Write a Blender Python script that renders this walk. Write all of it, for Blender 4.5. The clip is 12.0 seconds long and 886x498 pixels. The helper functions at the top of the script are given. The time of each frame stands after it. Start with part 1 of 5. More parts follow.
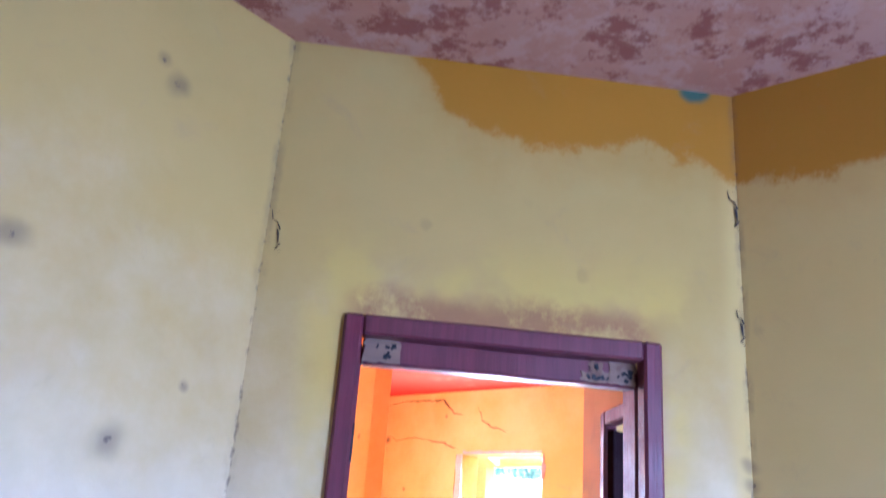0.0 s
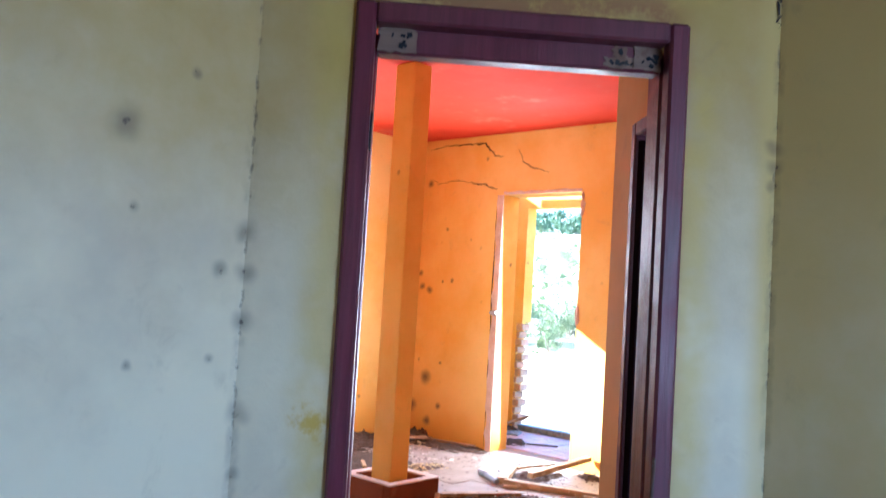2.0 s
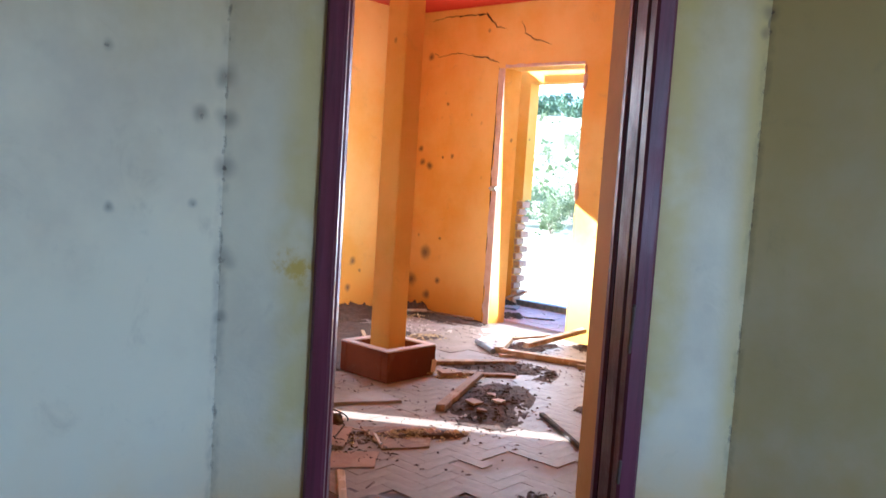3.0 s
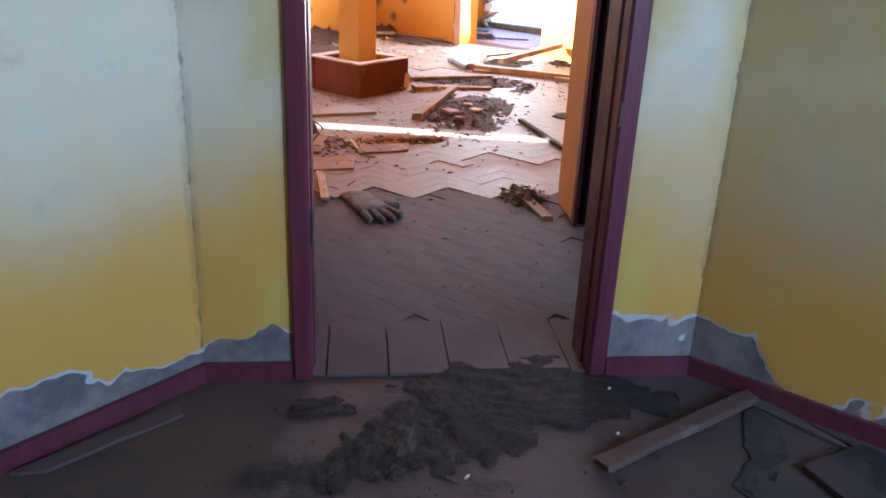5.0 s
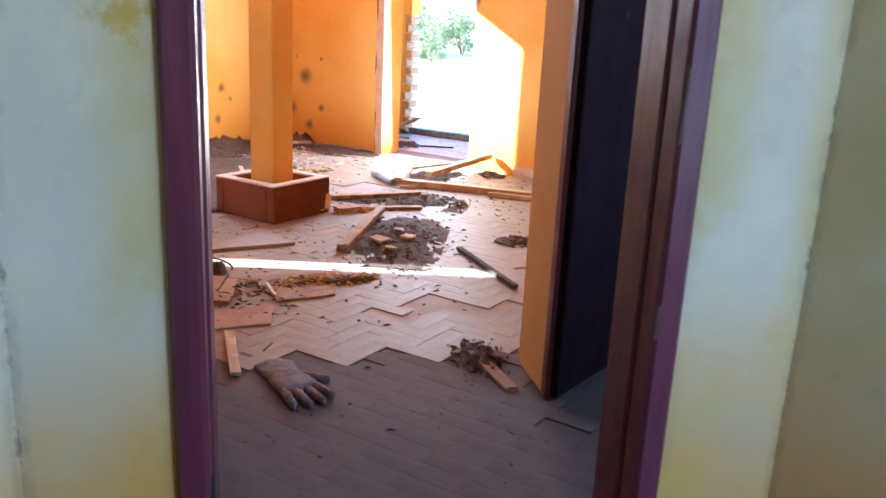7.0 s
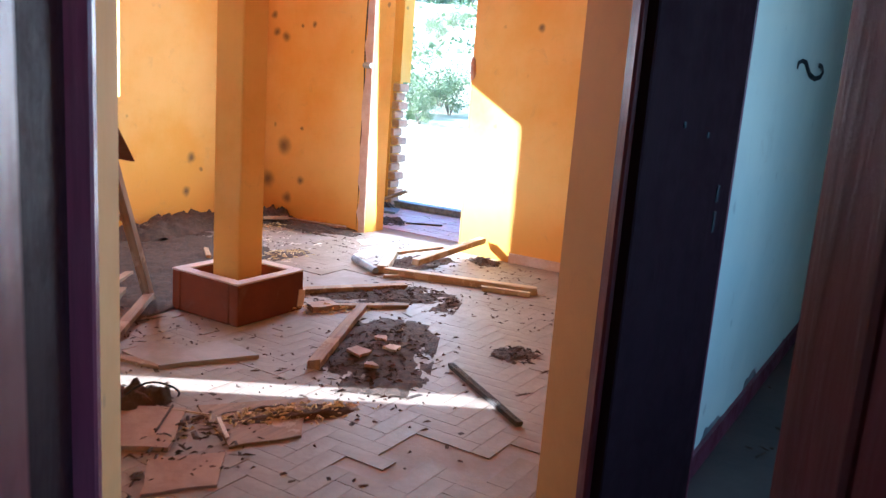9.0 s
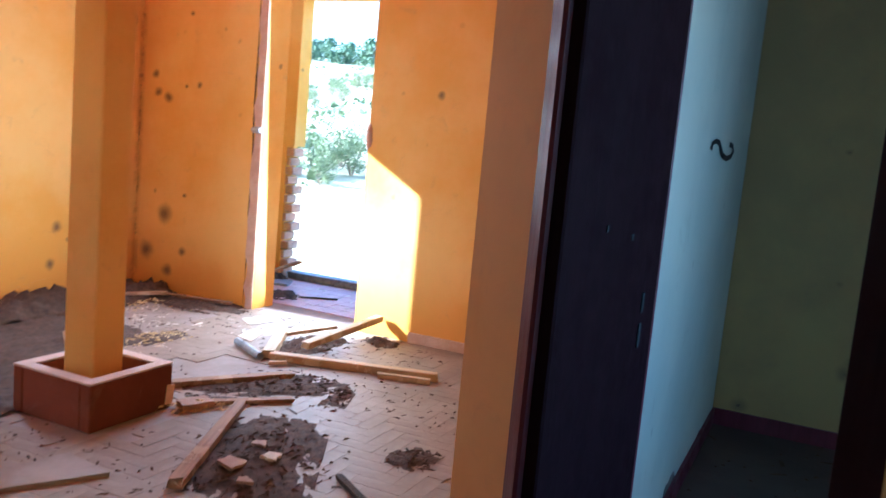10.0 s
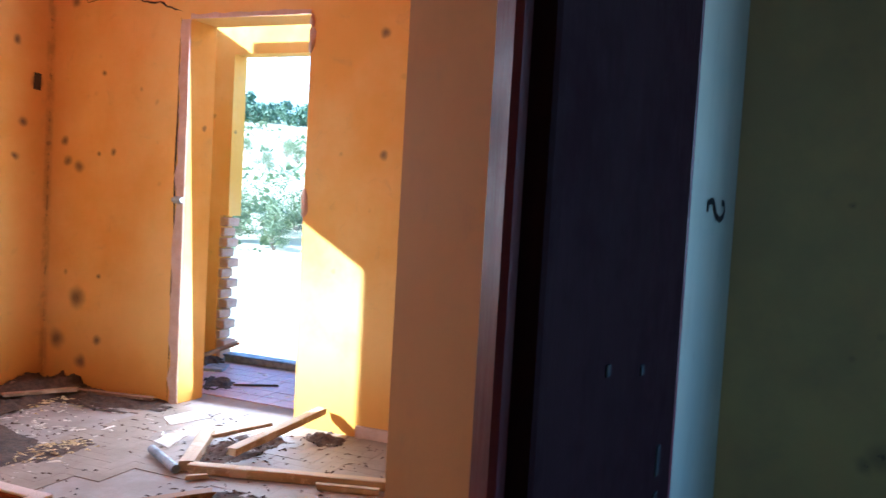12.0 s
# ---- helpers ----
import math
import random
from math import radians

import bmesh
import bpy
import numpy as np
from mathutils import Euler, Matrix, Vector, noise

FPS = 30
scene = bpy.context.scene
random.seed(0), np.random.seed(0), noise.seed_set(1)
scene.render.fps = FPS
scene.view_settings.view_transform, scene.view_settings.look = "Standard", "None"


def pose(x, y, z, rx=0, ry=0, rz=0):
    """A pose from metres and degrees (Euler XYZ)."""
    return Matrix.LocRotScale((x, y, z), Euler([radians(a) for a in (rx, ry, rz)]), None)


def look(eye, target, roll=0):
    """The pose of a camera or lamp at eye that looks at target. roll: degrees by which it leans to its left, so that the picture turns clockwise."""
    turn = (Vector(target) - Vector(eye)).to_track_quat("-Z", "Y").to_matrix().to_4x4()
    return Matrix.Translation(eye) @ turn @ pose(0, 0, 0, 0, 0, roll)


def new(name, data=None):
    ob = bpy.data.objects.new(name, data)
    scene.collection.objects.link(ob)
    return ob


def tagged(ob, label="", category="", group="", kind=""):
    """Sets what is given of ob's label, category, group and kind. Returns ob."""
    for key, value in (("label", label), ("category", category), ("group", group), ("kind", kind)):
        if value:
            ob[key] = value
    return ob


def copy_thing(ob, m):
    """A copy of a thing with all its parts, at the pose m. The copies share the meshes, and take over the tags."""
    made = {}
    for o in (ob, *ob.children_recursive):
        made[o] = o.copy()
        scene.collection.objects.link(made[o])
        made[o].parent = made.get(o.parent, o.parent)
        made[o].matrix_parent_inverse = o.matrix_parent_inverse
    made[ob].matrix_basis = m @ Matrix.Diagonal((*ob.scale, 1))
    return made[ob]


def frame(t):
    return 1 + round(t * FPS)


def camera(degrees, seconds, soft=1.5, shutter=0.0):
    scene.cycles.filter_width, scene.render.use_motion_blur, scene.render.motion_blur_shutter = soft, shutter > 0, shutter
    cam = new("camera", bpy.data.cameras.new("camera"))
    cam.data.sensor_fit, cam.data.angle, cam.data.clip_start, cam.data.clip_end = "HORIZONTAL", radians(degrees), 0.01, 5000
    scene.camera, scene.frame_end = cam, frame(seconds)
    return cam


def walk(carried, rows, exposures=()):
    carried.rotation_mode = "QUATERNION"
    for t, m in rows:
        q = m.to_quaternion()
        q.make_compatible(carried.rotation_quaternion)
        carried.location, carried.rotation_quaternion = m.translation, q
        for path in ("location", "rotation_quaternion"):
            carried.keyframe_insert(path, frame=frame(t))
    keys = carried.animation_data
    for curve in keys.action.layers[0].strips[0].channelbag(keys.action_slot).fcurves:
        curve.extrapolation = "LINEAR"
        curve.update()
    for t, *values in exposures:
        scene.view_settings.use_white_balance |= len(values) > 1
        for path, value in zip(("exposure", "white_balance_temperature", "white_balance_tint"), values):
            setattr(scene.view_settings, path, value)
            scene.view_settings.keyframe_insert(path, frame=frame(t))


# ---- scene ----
cam = camera(56.7, 12.0, soft=1.4, shutter=0.4)
PATH = [
    (0, (-1.635, -1.132, 1.615), (-0.185, 0.069, 2.29), 4.3),
    (0.5, (-1.619, -1.127, 1.568), (-0.121, 0.101, 2.068), 4.2),
    (1, (-1.591, -1.137, 1.542), (-0.077, 0.101, 1.958), 3.6),
    (1.5, (-1.562, -1.151, 1.505), (-0.074, 0.158, 1.775), 2.0),
    (2, (-1.536, -1.159, 1.453), (-0.049, 0.175, 1.559), 3.4),
    (2.5, (-1.52, -1.194, 1.414), (-0.054, 0.167, 1.39), 2.8),
    (3, (-1.496, -1.194, 1.371), (-0.009, 0.132, 1.196), 3.7),
    (3.5, (-1.505, -1.226, 1.345), (-0.029, 0.101, 1.097), 2.7),
    (3.7, (-1.506, -1.242, 1.313), (-0.053, 0.097, 1.001), 1.7),
    (5.3, (-1.417, -1.047, 1.073), (0.042, 0.069, 0.281), 2.3),
    (5.5, (-1.39, -1.01, 1.07), (0.111, 0.065, 0.302), 2.8),
    (6, (-1.286, -0.917, 1.107), (0.334, 0.045, 0.436), 4.2),
    (6.5, (-1.12, -0.776, 1.129), (0.557, 0.153, 0.557), 3.9),
    (7, (-1.001, -0.631, 1.151), (0.623, 0.403, 0.61), 2.8),
    (7.5, (-0.91, -0.528, 1.185), (0.78, 0.453, 0.757), 6.2),
    (9.3, (-0.37, -0.204, 1.259), (1.299, 0.826, 0.866), 3.8),
    (9.5, (-0.282, -0.179, 1.236), (1.4, 0.839, 0.871), 3.9),
    (10, (-0.127, -0.082, 1.319), (1.671, 0.757, 1.064), 5.2),
    (10.5, (0.022, -0.016, 1.34), (1.846, 0.779, 1.145), 1.7),
    (11, (0.222, 0.047, 1.317), (2.042, 0.844, 1.084), 2.7),
    (11.5, (0.399, 0.101, 1.372), (2.203, 0.952, 1.228), 1.4),
    (12, (0.487, 0.119, 1.364), (2.33, 0.89, 1.253), 3.2),
]
EXPOSURES = [(0.0, 4.3, 4500, 29), (0.7, 3.75, 4600, 21), (1.5, 3.4, 4700, 11), (2.5, 2.9, 4800, 9), (3.7, 2.75, 4950, 9), (5.4, 3.5, 5100, 9), (6.1, 3.8, 5050, 8), (7.0, 3.25, 4900, 6), (7.6, 2.95, 4800, 6), (9.5, 2.65, 4500, 5), (12.0, 2.35, 4450, 5)]
walk(cam, [(t, look(eye, target, roll)) for t, eye, target, roll in PATH], EXPOSURES)

# ---- world and sun ----
SUN = Vector((0.667, -1.0, -0.605)).normalized()
world = bpy.data.worlds.new("sky")
scene.world = world
world.use_nodes = True
wn = world.node_tree.nodes
sky = wn.new("ShaderNodeTexSky")
sky.sky_type, sky.sun_disc = "NISHITA", False
sky.sun_elevation = math.asin(-SUN.z)
sky.sun_rotation = math.atan2(-SUN.x, -SUN.y)
sky.air_density, sky.dust_density = 1.0, 1.5
world.node_tree.links.new(sky.outputs[0], wn["Background"].inputs[0])
wn["Background"].inputs[1].default_value = 0.15
sun = new("sun", bpy.data.lights.new("sun", "SUN"))
sun.data.energy, sun.data.angle, sun.data.color = 5.0, radians(0.5), (1.0, 0.93, 0.82)
sun.matrix_world = look((0, 0, 20), Vector((0, 0, 20)) + SUN)


def window_light(name, centre, target, sx, sy, power, colour):
    lamp = new(name, bpy.data.lights.new(name, "AREA"))
    lamp.data.shape, lamp.data.size, lamp.data.size_y = "RECTANGLE", sx, sy
    lamp.data.energy, lamp.data.color = power, colour
    lamp.matrix_world = look(centre, target)
    return lamp


SKYBLUE = (0.72, 0.85, 1.0)
window_light("skylight_room", (-0.6, -3.62, 1.5), (-1.0, 0, -1.4), 1.5, 1.2, 9.5, (0.55, 0.72, 1.0))
window_light("skylight_side_room", (1.72, -1.72, 1.5), (1.0, 0.3, 1.0), 1.0, 1.1, 3.2, (0.50, 0.78, 1.0))
window_light("skylight_hall_window", (2.99, 4.99, 1.78), (2.99, 0, 1.2), 0.38, 1.5, 7.0, (1.0, 0.95, 0.88))
window_light("skylight_doorway", (4.69, 3.17, 1.22), (0, 2.9, 0.9), 0.84, 2.3, 11.5, (1.0, 0.95, 0.88))


# ---- material helpers ----
class Nodes:
    """A small wrapper to write a node material line by line."""

    def __init__(self, name):
        self.m = bpy.data.materials.new(name)
        self.m.use_nodes = True
        self.t = self.m.node_tree
        self.bsdf = self.t.nodes["Principled BSDF"]
        self.pos = self.t.nodes.new("ShaderNodeTexCoord").outputs["Object"]

    def put(self, socket, value):
        if isinstance(value, bpy.types.NodeSocket):
            self.t.links.new(value, socket)
        elif socket.type == "RGBA":
            socket.default_value = (*value, 1.0)[:4]
        else:
            socket.default_value = value

    def node(self, kind, ins, out=0, operation="", smooth=False):
        n = self.t.nodes.new(kind)
        if operation:
            n.operation = operation
        if smooth:
            n.interpolation_type = "SMOOTHSTEP"
        for key, value in ins.items():
            self.put(n.inputs[key], value)
        return n.outputs[out]

    def noise(self, scale, detail=5.0, rough=0.6, vector=None, distortion=0.0):
        return self.node("ShaderNodeTexNoise", {"Vector": vector or self.pos, "Scale": scale, "Detail": detail, "Roughness": rough, "Distortion": distortion})

    def math(self, op, a, b=0.0, c=0.0):
        return self.node("ShaderNodeMath", {0: a, 1: b, 2: c}, operation=op)

    def ramp(self, value, lo, hi, a=0.0, b=1.0):
        return self.node("ShaderNodeMapRange", {"Value": value, "From Min": lo, "From Max": hi, "To Min": a, "To Max": b}, smooth=True)

    def mix(self, factor, a, b):
        n = self.t.nodes.new("ShaderNodeMix")
        n.data_type = "RGBA"
        self.put(n.inputs[0], factor)
        self.put(n.inputs[6], a)
        self.put(n.inputs[7], b)
        return n.outputs[2]

    def axis(self, k):
        return self.node("ShaderNodeSeparateXYZ", {0: self.pos}, out=k)

    def warped(self, scale, amount):
        n = self.t.nodes.new("ShaderNodeTexNoise")
        self.put(n.inputs["Vector"], self.pos)
        n.inputs["Scale"].default_value = scale
        off = self.node("ShaderNodeVectorMath", {0: n.outputs["Color"], 1: (0.5, 0.5, 0.5)}, operation="SUBTRACT")
        off = self.node("ShaderNodeVectorMath", {0: off, 3: amount}, operation="SCALE")
        return self.node("ShaderNodeVectorMath", {0: self.pos, 1: off}, operation="ADD")

    def spot(self, where, place, radius, soft=0.5):
        d = self.node("ShaderNodeVectorMath", {0: where, 1: place}, out=1, operation="DISTANCE")
        return self.ramp(d, radius, radius * soft)

    def streak(self, where, x, y, radius):
        """A stain that follows an upright line."""
        flat = self.node("ShaderNodeVectorMath", {0: where, 1: (1, 1, 0)}, operation="MULTIPLY")
        d = self.node("ShaderNodeVectorMath", {0: flat, 1: (x, y, 0)}, out=1, operation="DISTANCE")
        return self.ramp(d, radius, radius * 0.3)

    def finish(self, colour, rough=0.8, bump=None, strength=0.3, distance=0.01, **other):
        self.put(self.bsdf.inputs["Base Color"], colour)
        self.put(self.bsdf.inputs["Roughness"], rough)
        for key, value in other.items():
            self.put(self.bsdf.inputs[key.replace("_", " ")], value)
        if bump is not None:
            b = self.node("ShaderNodeBump", {"Height": bump, "Strength": strength, "Distance": distance})
            self.t.links.new(b, self.bsdf.inputs["Normal"])
        return self.m


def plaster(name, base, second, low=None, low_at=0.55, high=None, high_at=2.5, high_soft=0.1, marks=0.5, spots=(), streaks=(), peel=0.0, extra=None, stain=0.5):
    """Old painted plaster: cloudy paint, stains with their own shapes, mould marks, crumbling at the foot."""
    n = Nodes(name)
    cloud = n.noise(1.1, 6, 0.62)
    fine = n.noise(34, 4, 0.6)
    scuff = n.noise(7, 8, 0.7, distortion=0.6)
    z = n.axis(2)
    warp, tight = n.warped(9, 0.05), n.warped(28, 0.016)
    speck = n.noise(60, 5, 0.7)
    col = n.mix(n.ramp(cloud, 0.36, 0.66), base, second)
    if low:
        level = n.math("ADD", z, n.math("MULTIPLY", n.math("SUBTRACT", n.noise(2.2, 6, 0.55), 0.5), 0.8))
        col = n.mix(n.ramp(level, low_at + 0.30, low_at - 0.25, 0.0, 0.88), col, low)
    # Upper tint: yellow staining together with the upper wall's shade, both as colour.
    if high:
        level = n.math("ADD", z, n.math("MULTIPLY", n.math("SUBTRACT", n.noise(1.7, 7, 0.62), 0.5), 1.3))
        col = n.mix(n.ramp(level, high_at - high_soft, high_at + high_soft, 0.0, 0.85), col, high)
    if extra:
        col = extra(n, col, warp)
    col = n.mix(n.ramp(scuff, 0.56, 0.76, 0.0, 0.22), col, (0.30, 0.23, 0.15))
    mould = n.node("ShaderNodeTexVoronoi", {"Vector": warp, "Scale": 5.2})
    keep = n.ramp(n.noise(1.5, 3), 0.5, 0.62)
    mask = n.math("MULTIPLY", n.ramp(mould, 0.13, 0.05), n.math("MULTIPLY", keep, marks))
    for place, radius in spots:
        halo_of = n.math("MULTIPLY", n.spot(warp, place, radius * 1.15, 0.1), stain)
        core = n.math("MULTIPLY", n.spot(tight, place, radius * 0.42, 0.2), n.ramp(speck, 0.36, 0.58, 0.25, 0.9))
        mask = n.math("MAXIMUM", mask, n.math("MAXIMUM", halo_of, core))
    for x, y, radius in streaks:
        line = n.math("MULTIPLY", n.streak(tight, x, y, radius), n.ramp(n.noise(7.5, 5, 0.7), 0.42, 0.62, 0.03, 0.26))
        line = n.math("MAXIMUM", line, n.math("MULTIPLY", n.streak(tight, x, y, radius * 0.3), n.ramp(n.noise(16, 5, 0.7), 0.48, 0.62, 0.0, 0.6)))
        mask = n.math("MAXIMUM", mask, line)
    col = n.mix(mask, col, (0.10, 0.075, 0.065))
    rough = n.ramp(cloud, 0.2, 0.8, 0.7, 0.92)
    relief = n.math("ADD", n.math("MULTIPLY", fine, 0.25), n.math("ADD", scuff, n.math("MULTIPLY", mask, -0.4)))
    if peel:
        edge = n.math("SUBTRACT", z, n.math("MULTIPLY", n.ramp(n.noise(2.2, 4, 0.5, vector=n.warped(4, 0.12)), 0.38, 0.66, 0.22, 1.7), peel))
        col = n.mix(n.math("MULTIPLY", n.ramp(edge, 0.008, 0.004), n.ramp(n.noise(5, 4), 0.42, 0.55)), col, (0.55, 0.52, 0.50))
        col = n.mix(n.ramp(edge, -0.002, -0.006), col, n.mix(n.ramp(n.noise(6, 6, 0.7), 0.35, 0.65), (0.13, 0.115, 0.11), (0.26, 0.22, 0.20)))
        relief = n.math("ADD", relief, n.ramp(edge, -0.01, 0.01, -1.2, 0.0))
    return n.finish(col, rough, relief, 0.22, 0.010, Specular_IOR_Level=0.2)


def painted_wood(name, colour, worn, rough=0.35, wear=0.6, axis=2, shine=0.5):
    n = Nodes(name)
    stretch = [9.0, 9.0, 9.0]
    stretch[axis] = 0.6
    v = n.node("ShaderNodeVectorMath", {0: n.pos, 1: tuple(stretch)}, operation="MULTIPLY")
    grain = n.noise(4, 8, 0.65, vector=v, distortion=0.4)
    chips = n.noise(6, 9, 0.72)
    rnd = n.node("ShaderNodeObjectInfo", {}, out=5)
    col = n.mix(n.ramp(grain, 0.35, 0.7), colour, tuple(c * 0.62 for c in colour))
    col = n.mix(n.math("MULTIPLY", rnd, 0.25), col, worn)
    col = n.mix(n.ramp(chips, wear, wear + 0.05, 0.0, 0.85), col, worn)
    r = n.ramp(chips, 0.4, 0.7, rough, rough + 0.25)
    return n.finish(col, r, n.math("ADD", grain, n.math("MULTIPLY", chips, 0.6)), 0.35, 0.006, Specular_IOR_Level=shine)


def rubble(name, a, b, scale=9.0, rough=0.95, strength=0.8, vary=0.5):
    n = Nodes(name)
    big, small = n.noise(scale, 9, 0.7), n.noise(scale * 7, 6, 0.7)
    rnd = n.node("ShaderNodeNewGeometry", {}, out=8)
    col = n.mix(n.ramp(big, 0.35, 0.65), a, b)
    col = n.mix(n.math("MULTIPLY", rnd, vary), col, tuple(min(1, c * 1.7) for c in b))
    return n.finish(col, rough, n.math("ADD", big, n.math("MULTIPLY", small, 0.5)), strength, 0.02)


def glassless(name, colour, rough, metal=0.0):
    n = Nodes(name)
    k = n.noise(18, 6, 0.65)
    col = n.mix(n.ramp(k, 0.4, 0.7), colour, tuple(c * 0.55 for c in colour))
    return n.finish(col, n.ramp(k, 0.3, 0.7, rough, min(1, rough + 0.25)), k, 0.2, 0.004, Metallic=metal)


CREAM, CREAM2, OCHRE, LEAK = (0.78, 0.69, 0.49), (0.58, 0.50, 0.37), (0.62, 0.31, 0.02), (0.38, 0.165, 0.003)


def room_stains(n, col, warp):
    """The leak below the ceiling, the brown smear over the door, the yellow drips beside it and the east wall's painted
    shade.
    """
    x, y, z = n.axis(0), n.axis(1), n.axis(2)
    across = n.math("SUBTRACT", x, y)
    ahead = n.math("ADD", x, y)
    ragged = n.math("MULTIPLY", n.math("SUBTRACT", n.noise(3.4, 8, 0.62), 0.5), 0.75)
    # East wall's shading is put into the colour: darker and yellower past x = 0.40.
    east_shade = n.math("MULTIPLY", n.ramp(x, 0.40, 0.445), n.ramp(n.noise(1.3, 6, 0.6), 0.25, 0.6, 0.4, 0.85))
    col = n.mix(n.math("MULTIPLY", east_shade, n.ramp(n.math("ADD", z, ragged), 0.40, 0.95)), col, (0.58, 0.43, 0.15))
    level = n.math("ADD", n.math("ADD", z, n.math("ADD", n.math("MULTIPLY", ragged, 0.36), n.math("MULTIPLY", n.math("SUBTRACT", n.noise(22, 6, 0.75), 0.5), 0.10))), n.ramp(across, -0.62, -0.1, -0.24, 0.05))
    level = n.math("ADD", level, n.ramp(across, 0.70, 0.88, 0.0, 0.07))
    col = n.mix(n.ramp(n.math("ADD", level, n.math("MULTIPLY", n.noise(2.5, 4), 0.06)), 2.58, 2.78, 0.0, 0.25), col, LEAK)
    col = n.mix(n.ramp(level, 2.690, 2.735, 0.0, 0.9), col, LEAK)
    col = n.mix(n.math("MULTIPLY", n.spot(warp, (0.37, -0.355, 2.885), 0.055, 0.5), 0.9), col, (0.03, 0.12, 0.10))
    drip = n.math("MULTIPLY", n.ramp(n.math("ABSOLUTE", n.math("ADD", n.math("ABSOLUTE", across), n.math("MULTIPLY", ragged, 0.35))), 0.74, 0.62), n.ramp(n.noise(2.1, 4), 0.42, 0.55))
    drip = n.math("MULTIPLY", drip, n.ramp(ahead, -0.05, -0.005))
    drip = n.math("MULTIPLY", drip, n.ramp(z, 2.42, 2.2))
    col = n.mix(n.math("MULTIPLY", drip, 0.55), col, (0.60, 0.44, 0.10))
    torn = n.ramp(n.noise(17, 6, 0.7), 0.44, 0.58)
    for place, radius in (((-0.3175, 0.3325, 1.14), 0.05), ((-0.29, 0.305, 1.12), 0.045)):
        col = n.mix(n.math("MULTIPLY", n.math("MULTIPLY", n.spot(warp, place, radius, 0.3), torn), 0.8), col, (0.58, 0.37, 0.06))
    smear = n.math("MULTIPLY", n.ramp(n.math("ADD", z, n.math("MULTIPLY", ragged, 0.22)), 2.22, 2.15), n.ramp(ahead, -0.25, -0.05))
    smear = n.math("MULTIPLY", smear, n.ramp(n.math("ABSOLUTE", across), 0.62, 0.46))
    smear = n.math("MULTIPLY", smear, n.ramp(n.noise(5, 7, 0.72), 0.36, 0.52))
    col = n.mix(n.math("MULTIPLY", smear, 0.9), col, (0.30, 0.15, 0.07))
    return col


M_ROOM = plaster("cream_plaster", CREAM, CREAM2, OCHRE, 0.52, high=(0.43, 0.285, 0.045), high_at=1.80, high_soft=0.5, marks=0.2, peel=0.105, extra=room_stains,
                 spots=[((-0.738, 0.445, 1.763), 0.045), ((-0.712, 0.445, 1.594), 0.022), ((-0.70, 0.445, 1.265), 0.016), ((-0.492, 0.445, 1.471), 0.025), ((-0.506, 0.445, 1.276), 0.014), ((-1.019, 0.445, 2.115), 0.045),
                        ((-0.744, 0.445, 2.58), 0.04), ((-0.79, 0.445, 2.62), 0.025), ((-0.589, 0.445, 1.904), 0.016), ((-0.437, 0.445, 1.567), 0.035), ((-0.43, 0.445, 1.473), 0.032), ((-0.426, 0.445, 1.357), 0.036), ((-0.426, 0.445, 1.149), 0.036), ((-0.425, 0.445, 1.01), 0.024),
                        ((0.45, -0.436, 1.845), 0.026), ((0.45, -0.436, 1.80), 0.026), ((0.45, -0.436, 1.755), 0.022)],
                 streaks=[(-0.43, 0.445, 0.023), (0.45, -0.435, 0.019)])
M_ORANGE = plaster("orange_plaster", (0.84, 0.55, 0.16), (0.78, 0.43, 0.07), (0.72, 0.34, 0.04), 0.25, marks=0.6, stain=0.78,
                   spots=[((4.595, 4.478, 0.60), 0.085), ((4.595, 4.591, 1.51), 0.045), ((4.595, 4.489, 1.475), 0.05), ((4.595, 4.645, 0.30), 0.085), ((4.595, 4.435, 0.17), 0.06), ((4.595, 4.282, 0.33), 0.045), ((4.595, 2.223, 1.614), 0.03), ((4.595, 4.622, 1.64), 0.04), ((4.595, 4.198, 1.576), 0.03),
                          ((4.595, 4.293, 2.087), 0.025), ((4.595, 4.299, 0.754), 0.025), ((4.595, 2.255, 2.291), 0.035), ((4.595, 4.319, 1.565), 0.022), ((4.595, 4.556, 2.558), 0.05), ((3.878, 4.77, 0.50), 0.05), ((3.828, 4.77, 0.235), 0.045), ((4.386, 4.77, 1.746), 0.04), ((4.328, 4.77, 2.263), 0.04), ((4.486, 4.77, 2.018), 0.06), ((4.329, 4.77, 1.52), 0.035)],
                   streaks=[(4.595, 4.77, 0.05)])
M_PIER = plaster("peach_plaster", (0.64, 0.38, 0.14), (0.56, 0.31, 0.10), marks=0.3)
M_OLIVE = plaster("olive_plaster", (0.50, 0.36, 0.14), (0.40, 0.29, 0.13), marks=0.3, spots=[((4.27, -0.30, 0.42), 0.08), ((4.27, -0.25, 0.38), 0.05), ((4.27, 0.22, 0.12), 0.05), ((4.27, -0.12, 1.45), 0.02)])
M_PALE = plaster("pale_plaster", (0.66, 0.66, 0.56), (0.58, 0.60, 0.52), marks=0.25, peel=0.10, streaks=[(4.27, 0.34, 0.05)])


def bare_patch(n, col, warp):
    return n.mix(n.math("MULTIPLY", n.ramp(n.noise(0.9, 7, 0.66), 0.58, 0.68), 0.4), col, (0.62, 0.26, 0.15))


M_RED = plaster("red_ceiling_paint", (0.62, 0.05, 0.01), (0.58, 0.045, 0.012), marks=0.15, extra=bare_patch)


